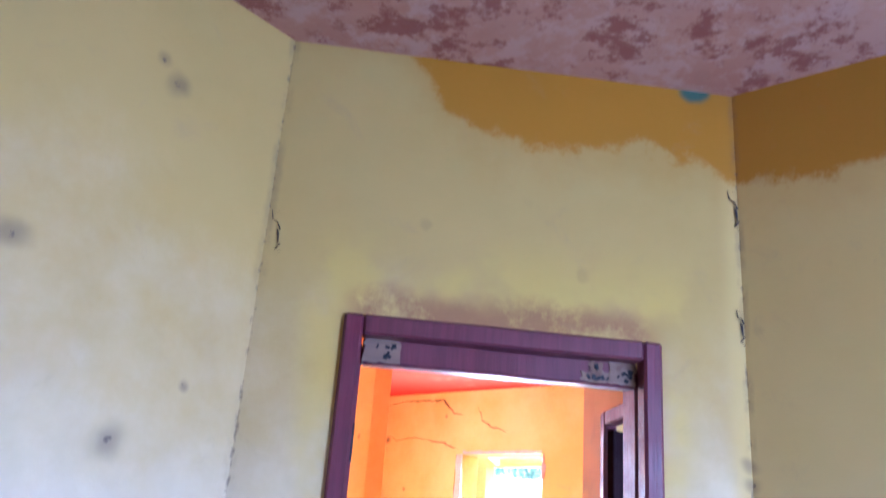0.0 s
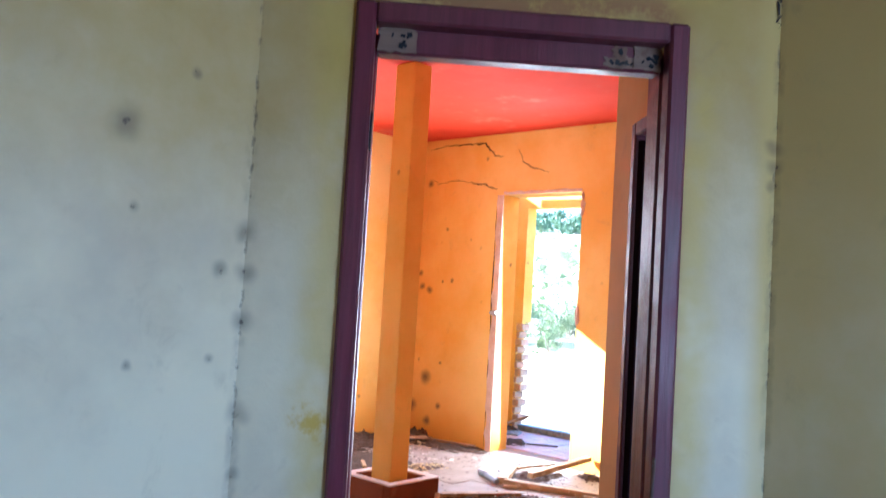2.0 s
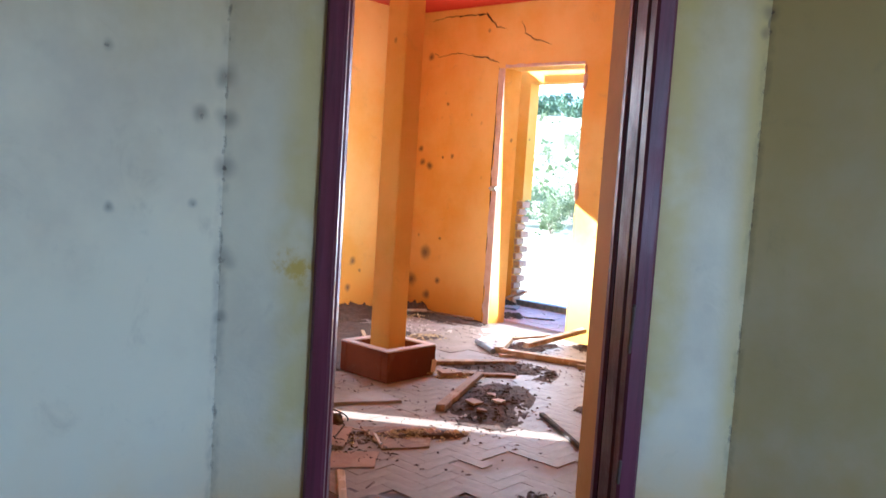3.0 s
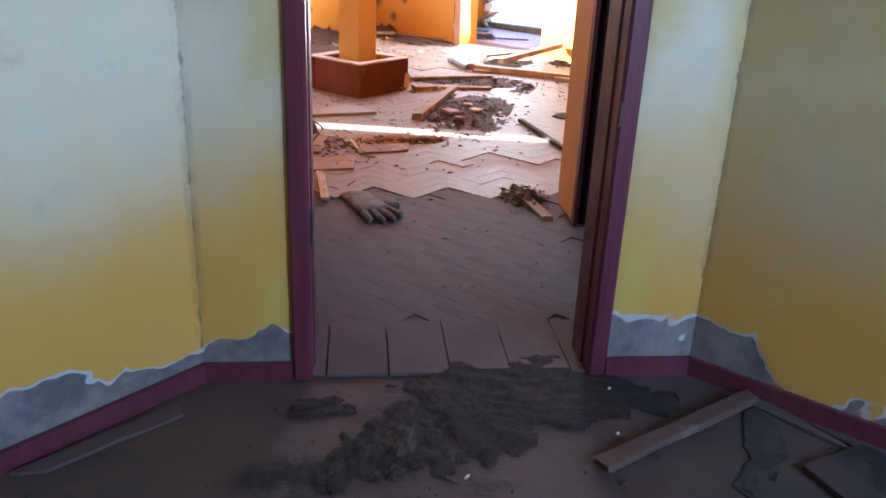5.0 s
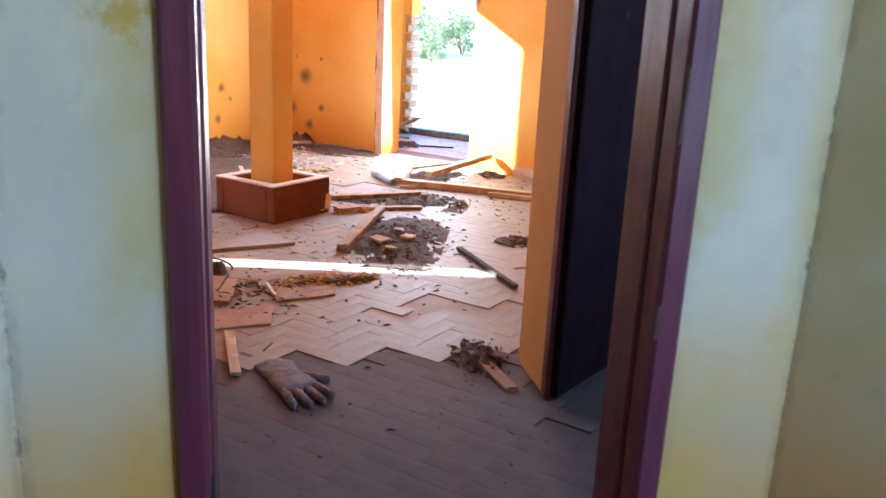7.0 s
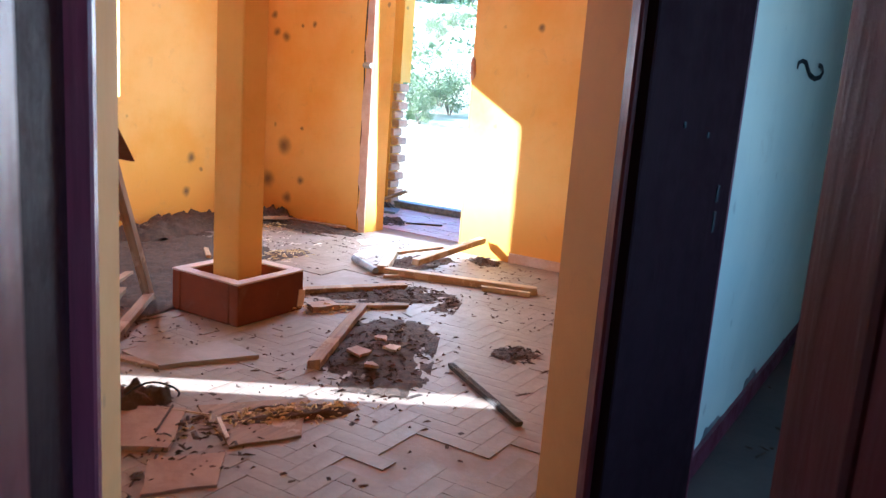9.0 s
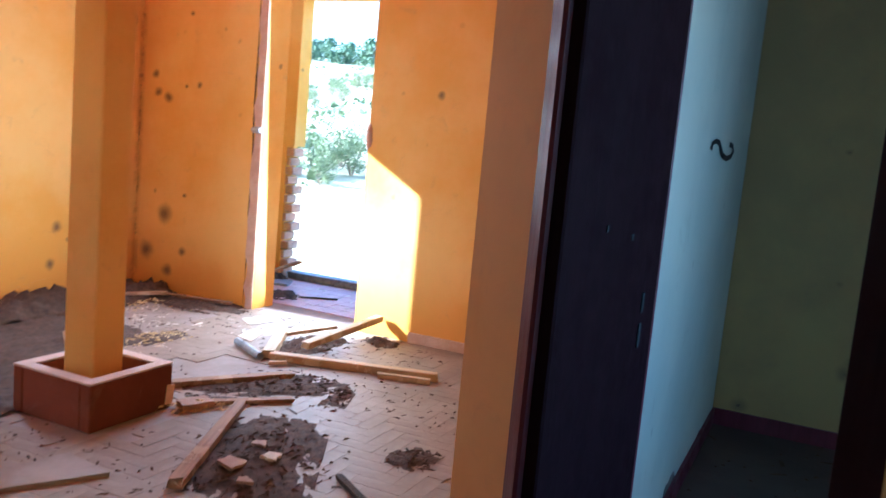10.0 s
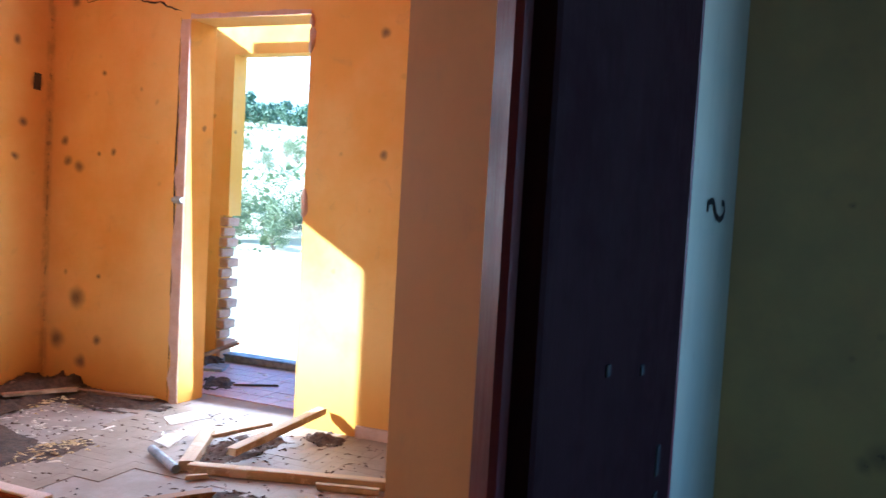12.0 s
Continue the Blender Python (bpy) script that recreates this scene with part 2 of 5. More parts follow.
def flaking(n, col, warp):
    col = n.mix(n.ramp(n.noise(8, 10, 0.75, distortion=0.15), 0.47, 0.58), col, (0.50, 0.31, 0.24))
    return n.mix(n.math("MULTIPLY", n.ramp(n.noise(4.5, 9, 0.75), 0.50, 0.58), 0.8), col, (0.24, 0.07, 0.05))


M_CEIL = plaster("stained_ceiling", (0.42, 0.20, 0.13), (0.50, 0.30, 0.22), marks=0.3, extra=flaking)
M_PURPLE = painted_wood("maroon_gloss_paint", (0.14, 0.020, 0.042), (0.15, 0.07, 0.06), 0.36, 0.72)
# Near-black maroon: the shade on the door faces is put into this colour.
M_DARK = painted_wood("shaded_maroon_door", (0.012, 0.003, 0.006), (0.026, 0.010, 0.012), 0.65, 0.76, 2, 0.07)
M_WOOD = painted_wood("weathered_timber", (0.30, 0.17, 0.09), (0.42, 0.30, 0.20), 0.7, 0.55, 0)
M_WOODP = painted_wood("pale_timber", (0.52, 0.36, 0.20), (0.60, 0.48, 0.34), 0.65, 0.55, 0)
M_SCREED = rubble("dusty_screed", (0.22, 0.17, 0.14), (0.32, 0.265, 0.235), 2.5, 0.7, 0.25, 0.1)


def dirty_floor(name):
    n = Nodes(name)
    big, small = n.noise(1.6, 9, 0.7), n.noise(14, 6, 0.7)
    warp = n.warped(3.2, 0.35)
    col = n.mix(n.ramp(big, 0.35, 0.65), (0.052, 0.040, 0.037), (0.096, 0.066, 0.055))
    mask = n.math("MULTIPLY", n.ramp(big, 0.6, 0.75), 0.3)
    for place, radius in (((0.06, -0.03, 0), 0.20), ((0.10, -0.22, 0), 0.24), ((-0.16, -0.08, 0), 0.22), ((-0.36, -0.08, 0), 0.13), ((-0.55, -0.02, 0), 0.14), ((-0.30, -0.27, 0), 0.08)):
        mask = n.math("MAXIMUM", mask, n.spot(warp, place, radius, 0.25))
    mask = n.math("MULTIPLY", mask, n.ramp(small, 0.32, 0.56, 0.35, 1.0))
    col = n.mix(mask, col, (0.022, 0.018, 0.016))
    return n.finish(col, n.ramp(mask, 0, 1, 0.7, 0.95), n.math("ADD", n.math("MULTIPLY", small, 0.5), mask), 0.5, 0.012)


M_ROOMFLOOR = dirty_floor("dark_dusty_floor")
M_PARQUET = rubble("dusty_parquet", (0.20, 0.145, 0.105), (0.29, 0.222, 0.17), 2.5, 0.6, 0.2, 0.05)
M_PASSAGE = rubble("worn_board_floor", (0.082, 0.056, 0.052), (0.126, 0.089, 0.083), 2.2, 0.8, 0.2, 0.02)
M_LITTER = rubble("dry_litter", (0.022, 0.013, 0.009), (0.082, 0.046, 0.028), 30, 0.9, 0.4)
M_PALELITTER = rubble("pale_litter", (0.38, 0.30, 0.24), (0.62, 0.54, 0.46), 30, 0.9, 0.3)
M_TILE = rubble("red_clay_tile", (0.26, 0.15, 0.10), (0.36, 0.23, 0.16), 6, 0.8, 0.3, 0.2)
M_PORCHTILE = rubble("pink_porch_tile", (0.40, 0.24, 0.27), (0.48, 0.31, 0.34), 6, 0.4, 0.2)
M_BRICK = rubble("old_brick", (0.40, 0.20, 0.12), (0.50, 0.36, 0.28), 14, 0.9, 0.5)
M_MORTAR = rubble("bare_mortar", (0.50, 0.31, 0.22), (0.62, 0.46, 0.37), 8, 0.9, 0.6)
M_STEEL = glassless("dull_steel", (0.45, 0.45, 0.46), 0.45, 0.8)
M_PIPE = glassless("grey_pipe", (0.30, 0.33, 0.38), 0.4, 0.3)
M_BLACK = glassless("black_paint", (0.012, 0.014, 0.018), 0.6)
M_CHAR = rubble("charred_wood", (0.03, 0.024, 0.02), (0.07, 0.055, 0.045), 20)
M_PLY = painted_wood("bare_plywood", (0.26, 0.17, 0.12), (0.16, 0.09, 0.06), 0.7, 0.55, 0)
M_STRAW = rubble("dry_straw", (0.42, 0.30, 0.13), (0.55, 0.42, 0.22), 20, 0.9, 0.2)
M_DAMP = rubble("damp_soil", (0.010, 0.008, 0.006), (0.040, 0.028, 0.020), 22, 0.9, 0.7, 0.1)
M_BARK = rubble("bark", (0.12, 0.09, 0.06), (0.20, 0.15, 0.11), 20, 0.95, 0.6)
M_LEAF = rubble("leaf", (0.09, 0.13, 0.045), (0.16, 0.19, 0.09), 3, 0.6, 0.2)
M_FARLEAF = rubble("far_leaf", (0.045, 0.09, 0.05), (0.08, 0.13, 0.07), 1, 0.7, 0.2)
M_EARTH = rubble("dark_soil", (0.032, 0.021, 0.016), (0.078, 0.050, 0.036), 12)
M_DARKWOOD = painted_wood("dark_old_wood", (0.10, 0.055, 0.038), (0.16, 0.11, 0.09), 0.75, 0.58, 0)
M_GROUND = rubble("dry_ground", (0.46, 0.40, 0.28), (0.32, 0.31, 0.19), 0.35, 0.95, 0.4)
M_RIM = rubble("dusty_rim", (0.48, 0.38, 0.34), (0.60, 0.50, 0.46), 8, 0.9, 0.5)
M_BOX = plaster("red_oxide_paint", (0.21, 0.052, 0.020), (0.13, 0.036, 0.018), marks=0.5)


# ---- mesh helpers ----
def link(name, bm, material, parent=None, label=""):
    me = bpy.data.meshes.new(name)
    bm.normal_update()
    bm.to_mesh(me)
    bm.free()
    me.materials.append(material)
    ob = new(name, me)
    if parent is not None:
        ob.parent = parent
    if label:
        ob["label"] = label
    return ob


def part(name, bm, material, parent, label=""):
    """One mesh object under a thing or under a part."""
    return link(name, bm, material, parent, label)


def structure(name, bm, material, label, category):
    return tagged(link(name, bm, material), label, category, kind="structure")


def prism(bm, plan, z0, z1):
    low = [bm.verts.new((x, y, z0)) for x, y in plan]
    top = [bm.verts.new((x, y, z1)) for x, y in plan]
    k = len(plan)
    bm.faces.new(low[::-1])
    bm.faces.new(top)
    for i in range(k):
        bm.faces.new((low[i], low[(i + 1) % k], top[(i + 1) % k], top[i]))
    bmesh.ops.recalc_face_normals(bm, faces=bm.faces)
    return bm


def slab(p0, p1, z0, z1, depth, holes=()):
    """An upright wall from p0 to p1, its depth to the left of that way, with rectangular holes (u0, u1, z0, z1) through it."""
    bm = bmesh.new()
    p0, p1 = Vector(p0), Vector(p1)
    run = (p1 - p0).normalized()
    out = Vector((-run.y, run.x)) * depth
    us = sorted({0.0, (p1 - p0).length, *(h[0] for h in holes), *(h[1] for h in holes)})
    zs = sorted({z0, z1, *(h[2] for h in holes), *(h[3] for h in holes)})
    full = lambda i, k: 0 <= i < len(us) - 1 and 0 <= k < len(zs) - 1 and not any(h[0] <= us[i] < h[1] and h[2] <= zs[k] < h[3] for h in holes)
    seen = {}

    def v(i, k, b):
        if (i, k, b) not in seen:
            p = p0 + run * us[i] + out * b
            seen[i, k, b] = bm.verts.new((p.x, p.y, zs[k]))
        return seen[i, k, b]

    for i in range(len(us) - 1):
        for k in range(len(zs) - 1):
            if not full(i, k):
                continue
            for b in (0, 1):
                bm.faces.new((v(i, k, b), v(i + 1, k, b), v(i + 1, k + 1, b), v(i, k + 1, b)))
            for di, dk, a, c in ((-1, 0, (i, k), (i, k + 1)), (1, 0, (i + 1, k), (i + 1, k + 1)), (0, -1, (i, k), (i + 1, k)), (0, 1, (i, k + 1), (i + 1, k + 1))):
                if not full(i + di, k + dk):
                    bm.faces.new((v(*a, 0), v(*c, 0), v(*c, 1), v(*a, 1)))
    bmesh.ops.recalc_face_normals(bm, faces=bm.faces)
    return bm


def block(sx, sy, sz, m=Matrix(), bevel=0.004, bm=None):
    """A box with its foot at z = 0 and slightly rounded edges."""
    bm = bm or bmesh.new()
    made = bmesh.ops.create_cube(bm, size=1.0)["verts"]
    bmesh.ops.transform(bm, verts=made, matrix=m @ Matrix.Translation((0, 0, sz / 2)) @ Matrix.Diagonal((sx, sy, sz, 1)))
    if bevel:
        edges = list({e for vert in made for e in vert.link_edges})
        bmesh.ops.bevel(bm, geom=edges, offset=min(bevel, 0.4 * min(sx, sy, sz)), segments=1, affect="EDGES")
    return bm


def Q(u, s):
    """Plan point from the diagonal axes: u across the doorway, s = x + y."""
    return (s / 2 + u, s / 2 - u)


def empty(name, m, label, category, group=""):
    ob = new(name)
    ob.matrix_world = m
    return tagged(ob, label, category, group)


# ---- structure ----
HC, RC = 3.0, 2.88
structure("floor_hall", prism(bmesh.new(), [(0.3, 0.3), (0.65, -0.02), (1.2, 0.34), (6.04, 0.34), (6.04, 5.0), (0.3, 5.0)], -0.12, 0.0), M_SCREED, "dusty pale floor strewn with debris", "floor")
structure("floor_passage", prism(bmesh.new(), [Q(-0.44, 0.30), Q(0.44, 0.30), Q(0.44, 2.16), Q(-0.44, 2.16)], -0.12, 0.003), M_PASSAGE, "worn dusty parquet floor of the passage", "floor")
structure("floor_side_room", prism(bmesh.new(), [(0.6, -1.9), (4.82, -1.9), (4.82, 0.36), (1.2, 0.36), (0.6, -0.24)], -0.12, 0.001), M_ROOMFLOOR, "dark dusty floor", "floor")
structure("floor_room", prism(bmesh.new(), [(-3.8, -3.8), (0.62, -3.8), (0.62, -0.45), Q(0.44, 0.298), Q(-0.44, 0.298), (-0.45, 0.65), (-3.8, 0.65)], -0.12, 0.0), M_ROOMFLOOR, "dark dusty floor with damp soil patches", "floor")
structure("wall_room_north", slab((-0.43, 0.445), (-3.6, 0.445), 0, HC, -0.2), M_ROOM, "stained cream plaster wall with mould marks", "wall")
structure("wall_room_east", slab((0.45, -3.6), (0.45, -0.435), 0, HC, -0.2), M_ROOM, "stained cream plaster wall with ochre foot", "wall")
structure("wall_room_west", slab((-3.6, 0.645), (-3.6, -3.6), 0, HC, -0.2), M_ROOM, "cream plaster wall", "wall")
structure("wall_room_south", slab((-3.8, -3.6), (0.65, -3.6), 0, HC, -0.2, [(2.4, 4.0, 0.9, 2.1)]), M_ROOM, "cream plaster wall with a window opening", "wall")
bm = prism(bmesh.new(), [Q(-0.4375, 0.015), Q(-0.283, 0.015), Q(-0.283, 0.30), Q(-0.3275, 0.30), Q(-0.3275, 0.42), (-0.2, 0.7), (-0.43, 0.7)], 0, HC)
prism(bm, [Q(0.4425, 0.015), Q(0.283, 0.015), Q(0.283, 0.30), Q(0.422, 0.30), Q(0.422, 0.412), (0.652, -0.4275)], 0, HC)
prism(bm, [Q(-0.283, 0.015), Q(0.283, 0.015), Q(0.283, 0.30), Q(-0.283, 0.30)], 2.13, HC)
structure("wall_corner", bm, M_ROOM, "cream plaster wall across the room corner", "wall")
structure("ceiling_room", prism(bmesh.new(), [(-3.6, -3.6), (0.45, -3.6), (0.45, -0.435), (-0.43, 0.445), (-3.6, 0.445)], RC, RC + 0.1), M_CEIL, "stained peeling reddish ceiling", "ceiling")
structure("ceiling_hall", prism(bmesh.new(), [(-4.0, -4.0), (5.2, -4.0), (5.2, 5.1), (-4.0, 5.1)], HC, HC + 0.15), M_RED, "red painted ceiling with bare patches", "ceiling")
structure("wall_hall_west", slab((0.664, 1.6), (0.664, 4.77), 0, HC, 0.2, [(1.81, 2.33, 0.2, 1.615)]), M_ORANGE, "orange plaster wall with a low opening", "wall")
structure("pier_hall_west", prism(bmesh.new(), [(0.464, 1.119), (0.664, 1.319), (0.664, 1.6), (0.464, 1.6)], 0, HC), M_PIER, "peach painted wall end at the passage", "wall")
structure("wall_hall_north", slab((0.464, 4.77), (4.835, 4.77), 0, HC, 0.23, [(2.326, 2.776, 0.95, 2.6)]), M_ORANGE, "bright orange plaster wall with a window opening", "wall")
structure("wall_hall_east", slab((4.595, 0.567), (4.595, 4.77), 0, HC, -0.24, [(2.168, 3.033, 0.0, 2.41)]), M_ORANGE, "orange plaster wall with a doorway", "wall")
structure("pier_hall_south", prism(bmesh.new(), [(1.221, 0.377), (1.411, 0.567), (1.8, 0.567), (1.8, 0.34), (1.23, 0.34)], 0, HC), M_PIER, "peach painted wall end at the passage", "wall")
structure("wall_hall_south", slab((1.8, 0.567), (4.595, 0.567), 0, HC, -0.113), M_ORANGE, "orange plaster wall", "wall")
structure("wall_side_room_north", slab((1.8, 0.34), (4.27, 0.34), 0, HC, 0.113), M_PALE, "pale bluish plaster wall with a painted mark", "wall")
structure("wall_side_room_east", slab((4.27, -1.9), (4.27, 0.45), 0, HC, -0.2), M_OLIVE, "dull olive yellow plaster wall with dark smears", "wall")
structure("wall_side_room_south", slab((0.672, -1.7), (4.82, -1.7), 0, HC, -0.2, [(0.5, 1.6, 0.9, 2.1)]), M_PALE, "pale plaster wall with a window opening", "wall")
structure("wall_side_room_west", slab((0.652, -3.6), (0.652, -0.43), 0, HC, -0.02), M_PALE, "pale plaster wall", "wall")
structure("wall_passage_south", prism(bmesh.new(), [Q(0.422, 0.412), Q(0.422, 1.598), Q(0.50, 1.598), Q(0.50, 0.412)], 2.13, HC), M_PIER, "peach plaster above the door", "wall")
structure("wall_passage_north", prism(bmesh.new(), [Q(-0.3275, 0.42), Q(-0.3275, 1.595), Q(-0.42, 1.595), Q(-0.42, 0.42)], 2.13, HC), M_PIER, "peach plaster above the door", "wall")
structure("wall_porch_east", slab((5.88, 0.5), (5.88, 5.0), 0, HC, -0.16, [(2.4, 3.75, 0.0, 2.45), (3.75, 3.83, 0.0, 1.17)]), M_ORANGE, "orange plaster wall with a broken outer doorway", "wall")
structure("wall_porch_north", slab((4.835, 5.0), (6.04, 5.0), 0, HC, 0.1), M_ORANGE, "orange plaster wall", "wall")
structure("wall_porch_south", slab((4.835, 1.6), (5.88, 1.6), 0, HC, -0.1), M_ORANGE, "orange plaster wall", "wall")


def strip_on(p0, p1, h, t):
    return slab(p0, p1, 0.0, h, t)


# Skirting boards run along the room side of each wall.
for p0, p1 in (((-3.6, 0.445), (-0.43, 0.445)), ((0.45, -0.435), (0.45, -3.6)), (Q(-0.4375, 0.015), Q(-0.283, 0.015)), (Q(0.283, 0.015), Q(0.4425, 0.015))):
    structure("baseboard", strip_on(p0, p1, 0.050, -0.014), M_PURPLE, "maroon painted skirting board, dusty", "skirting board")
for p0, p1 in (((1.3, 0.34), (4.27, 0.34)), ((4.27, 0.34), (4.27, -1.7))):
    structure("baseboard", strip_on(p0, p1, 0.085, -0.014), M_PURPLE, "dark maroon skirting board", "skirting board")
structure("baseboard", strip_on((4.595, 2.31), (4.595, 0.567), 0.07, -0.02), M_MORTAR, "dusty pinkish skirting strip", "skirting board")


def ribbon(points, width, place):
    """A crack: a thin jagged band that tapers at both ends, laid on a plane by place(a, b)."""
    bm = bmesh.new()
    rng = random.Random(len(points) * 7 + 1)
    fine = []
    for (a0, b0), (a1, b1) in zip(points, points[1:]):
        for k in range(6):
            f = k / 6
            fine.append((a0 + (a1 - a0) * f + rng.uniform(-0.008, 0.008), b0 + (b1 - b0) * f + rng.uniform(-0.008, 0.008)))
    fine.append(points[-1])
    rows = []
    for k, (a, b) in enumerate(fine):
        w = width * (0.15 + math.sin(math.pi * k / (len(fine) - 1))) * rng.uniform(0.4, 1.1)
        a2, b2 = fine[min(k + 1, len(fine) - 1)]
        a1, b1 = fine[max(k - 1, 0)]
        d = math.hypot(a2 - a1, b2 - b1) or 1
        na, nb = -(b2 - b1) / d * w / 2, (a2 - a1) / d * w / 2
        rows.append((bm.verts.new(place(a + na, b + nb)), bm.verts.new(place(a - na, b - nb))))
    for (p, q), (r, t) in zip(rows, rows[1:]):
        bm.faces.new((p, q, t, r))
    return bm


EAST = bpy.data.objects["wall_hall_east"]
CORNER = bpy.data.objects["wall_corner"]
M_CRACK = glassless("crack_shadow_dirt", (0.05, 0.035, 0.025), 0.95)
on_east = lambda a, b: (4.5925, a, b)
for pts, w in (([(4.60, 2.90), (4.35, 2.935), (4.05, 2.93), (3.86, 2.92), (3.74, 2.80), (3.62, 2.77)], 0.016), ([(4.06, 2.55), (3.85, 2.52), (3.67, 2.46)], 0.014), ([(3.45, 2.84), (3.40, 2.72), (3.30, 2.66), (3.1, 2.60)], 0.012), ([(4.52, 2.6), (4.45, 2.55), (4.2, 2.58), (4.06, 2.55)], 0.008)):
    part("crack", ribbon(pts, w, on_east), M_CRACK, EAST)
part("crack", ribbon([(3.681, 0.02), (3.678, 0.7), (3.684, 1.5), (3.677, 2.42)], 0.016, on_east), M_CRACK, EAST, "dark gap beside the bare strip")
part("bare_patch", block(0.058, 0.004, 0.11, pose(4.486, 4.7685, 1.965, 0, 3, 0), 0.001), M_CHAR, bpy.data.objects["wall_hall_north"], "dark patch where plaster is gone")
on_corner = lambda a, b: (*Q(a, 0.0095), b)
for pts, w in (([(0.428, 2.58), (0.434, 2.52), (0.438, 2.46)], 0.005), ([(0.436, 2.24), (0.433, 2.2), (0.438, 2.14)], 0.004), ([(-0.425, 2.38), (-0.42, 2.32), (-0.412, 2.26)], 0.003)):
    part("crack", ribbon(pts, w, on_corner), M_CRACK, CORNER)

# The hall doorway lost its frame: a bare mortar band and chipped edges are left.
rng = random.Random(4)


def ragged_band(p, q, width, depth, steps, rng, flip=1):
    """A bare band on the east wall from (y, z) p to q with an uneven edge."""
    bm = bmesh.new()
    p, q = Vector(p), Vector(q)
    side = Vector((-(q - p).y, (q - p).x)).normalized() * flip
    front, back = [], []
    for k in range(steps + 1):
        a = p.lerp(q, k / steps)
        b = a + side * width * rng.uniform(0.75, 1.2)
        front.append([bm.verts.new((4.595 - depth * rng.uniform(0.6, 1.1), v.x, v.y)) for v in (a, b)])
        back.append([bm.verts.new((4.597, v.x, v.y)) for v in (a, b)])
    for k in range(steps):
        bm.faces.new((front[k][0], front[k][1], front[k + 1][1], front[k + 1][0]))
        bm.faces.new((front[k][1], back[k][1], back[k + 1][1], front[k + 1][1]))
        bm.faces.new((front[k][0], front[k + 1][0], back[k + 1][0], back[k][0]))
    bmesh.ops.recalc_face_normals(bm, faces=bm.faces)
    return bm


part("bare_band", ragged_band((3.602, 0.0), (3.602, 2.41), 0.070, 0.012, 30, rng, -1), M_MORTAR, EAST, "bare pinkish mortar strip")
part("bare_band", ragged_band((3.602, 2.412), (2.735, 2.412), 0.03, 0.010, 14, rng, -1), M_MORTAR, EAST, "bare pinkish mortar strip")
for y, z, r in ((2.728, 2.26, 0.055), (2.730, 1.32, 0.06), (2.731, 2.37, 0.03)):
    bm = bmesh.new()
    bmesh.ops.create_icosphere(bm, subdivisions=2, radius=1.0)
    for v in bm.verts:
        v.co = Vector((4.60 + v.co.x * 0.02, y + v.co.y * r * 0.45, z + v.co.z * r * 1.5)) + Vector((0, rng.uniform(-1, 1), rng.uniform(-1, 1))) * 0.008
    part("chip", bm, M_BRICK, EAST, "broken plaster edge")

latch = empty("jamb_bracket", pose(4.583, 3.640, 1.27), "small dull steel bracket fixed to the stripped jamb", "bracket")
part("plate", block(0.012, 0.075, 0.045, pose(0, 0, 0), 0.003), M_STEEL, latch)
bm = bmesh.new()
bmesh.ops.create_cone(bm, cap_ends=True, segments=12, radius1=0.016, radius2=0.016, depth=0.07, matrix=pose(-0.012, 0, 0.022, 90))
part("barrel", bm, M_STEEL, latch)

# ---- doors ----
D1 = pose(-0.004, -0.004, 0, 0, 0, -45)
door1 = empty("door_frame", D1, "maroon gloss wooden door frame, chipped, without its door", "door frame")
for sgn in (-1, 1):
    part("jamb", block(0.048, 0.06, 2.13, pose(sgn * 0.376, 0.03, 0), 0.007), M_PURPLE, door1)
    part("inner_jamb", block(0.052, 0.099, 2.07, pose(sgn * 0.374, 0.1105, 0), 0.005), M_PURPLE, door1)
part("head", block(0.704, 0.06, 0.05, pose(0, 0.03, 2.08), 0.006), M_PURPLE, door1)
part("head_board", block(0.696, 0.055, 0.066, pose(0, 0.0775, 2.018), 0.006), M_PURPLE, door1)


def bare_wood(x0, x1, z0, z1, seed):
    """A thin scraped patch on the head board with a chipped outline."""
    r = random.Random(seed)
    corners = [(x0, z0), (x1, z0), (x1, z1), (x0, z1)]
    rim = []
    for (ax, az), (bx, bz) in zip(corners, corners[1:] + corners[:1]):
        for k in range(6):
            f = k / 6
            rim.append((ax + (bx - ax) * f + r.uniform(-0.005, 0.005), az + (bz - az) * f + r.uniform(-0.004, 0.004)))
    bm = prism(bmesh.new(), rim, 0.0, 0.004)
    bmesh.ops.transform(bm, verts=bm.verts, matrix=Matrix.Translation((0, 0.0505, 0)) @ Matrix.Rotation(radians(90), 4, "X"))
    bmesh.ops.recalc_face_normals(bm, faces=bm.faces)
    return bm


for x0, x1, z0, z1, seed in ((-0.345, -0.255, 2.022, 2.080, 3), (0.275, 0.345, 2.022, 2.078, 5), (0.205, 0.28, 2.024, 2.050, 8), (0.225, 0.26, 2.052, 2.076, 9)):
    plate = part("bare_patch", bare_wood(x0, x1, z0, z1, seed), M_PLY, door1, "bare chipped wood where paint has gone")
    for k in range(7 if x1 - x0 > 0.06 else 2):
        part("nail_hole", block(rng.uniform(0.004, 0.012), 0.003, rng.uniform(0.004, 0.014), pose(rng.uniform(x0 + 0.015, x1 - 0.01), 0.0455, rng.uniform(z0 + 0.006, z1 - 0.018), 0, rng.uniform(-50, 50), 0), 0), M_BLACK, plate)
for z in (1.78, 0.35):
    part("hinge", block(0.008, 0.03, 0.09, pose(-0.351, 0.045, z), 0.002), M_BLACK, door1, "broken black hinge")
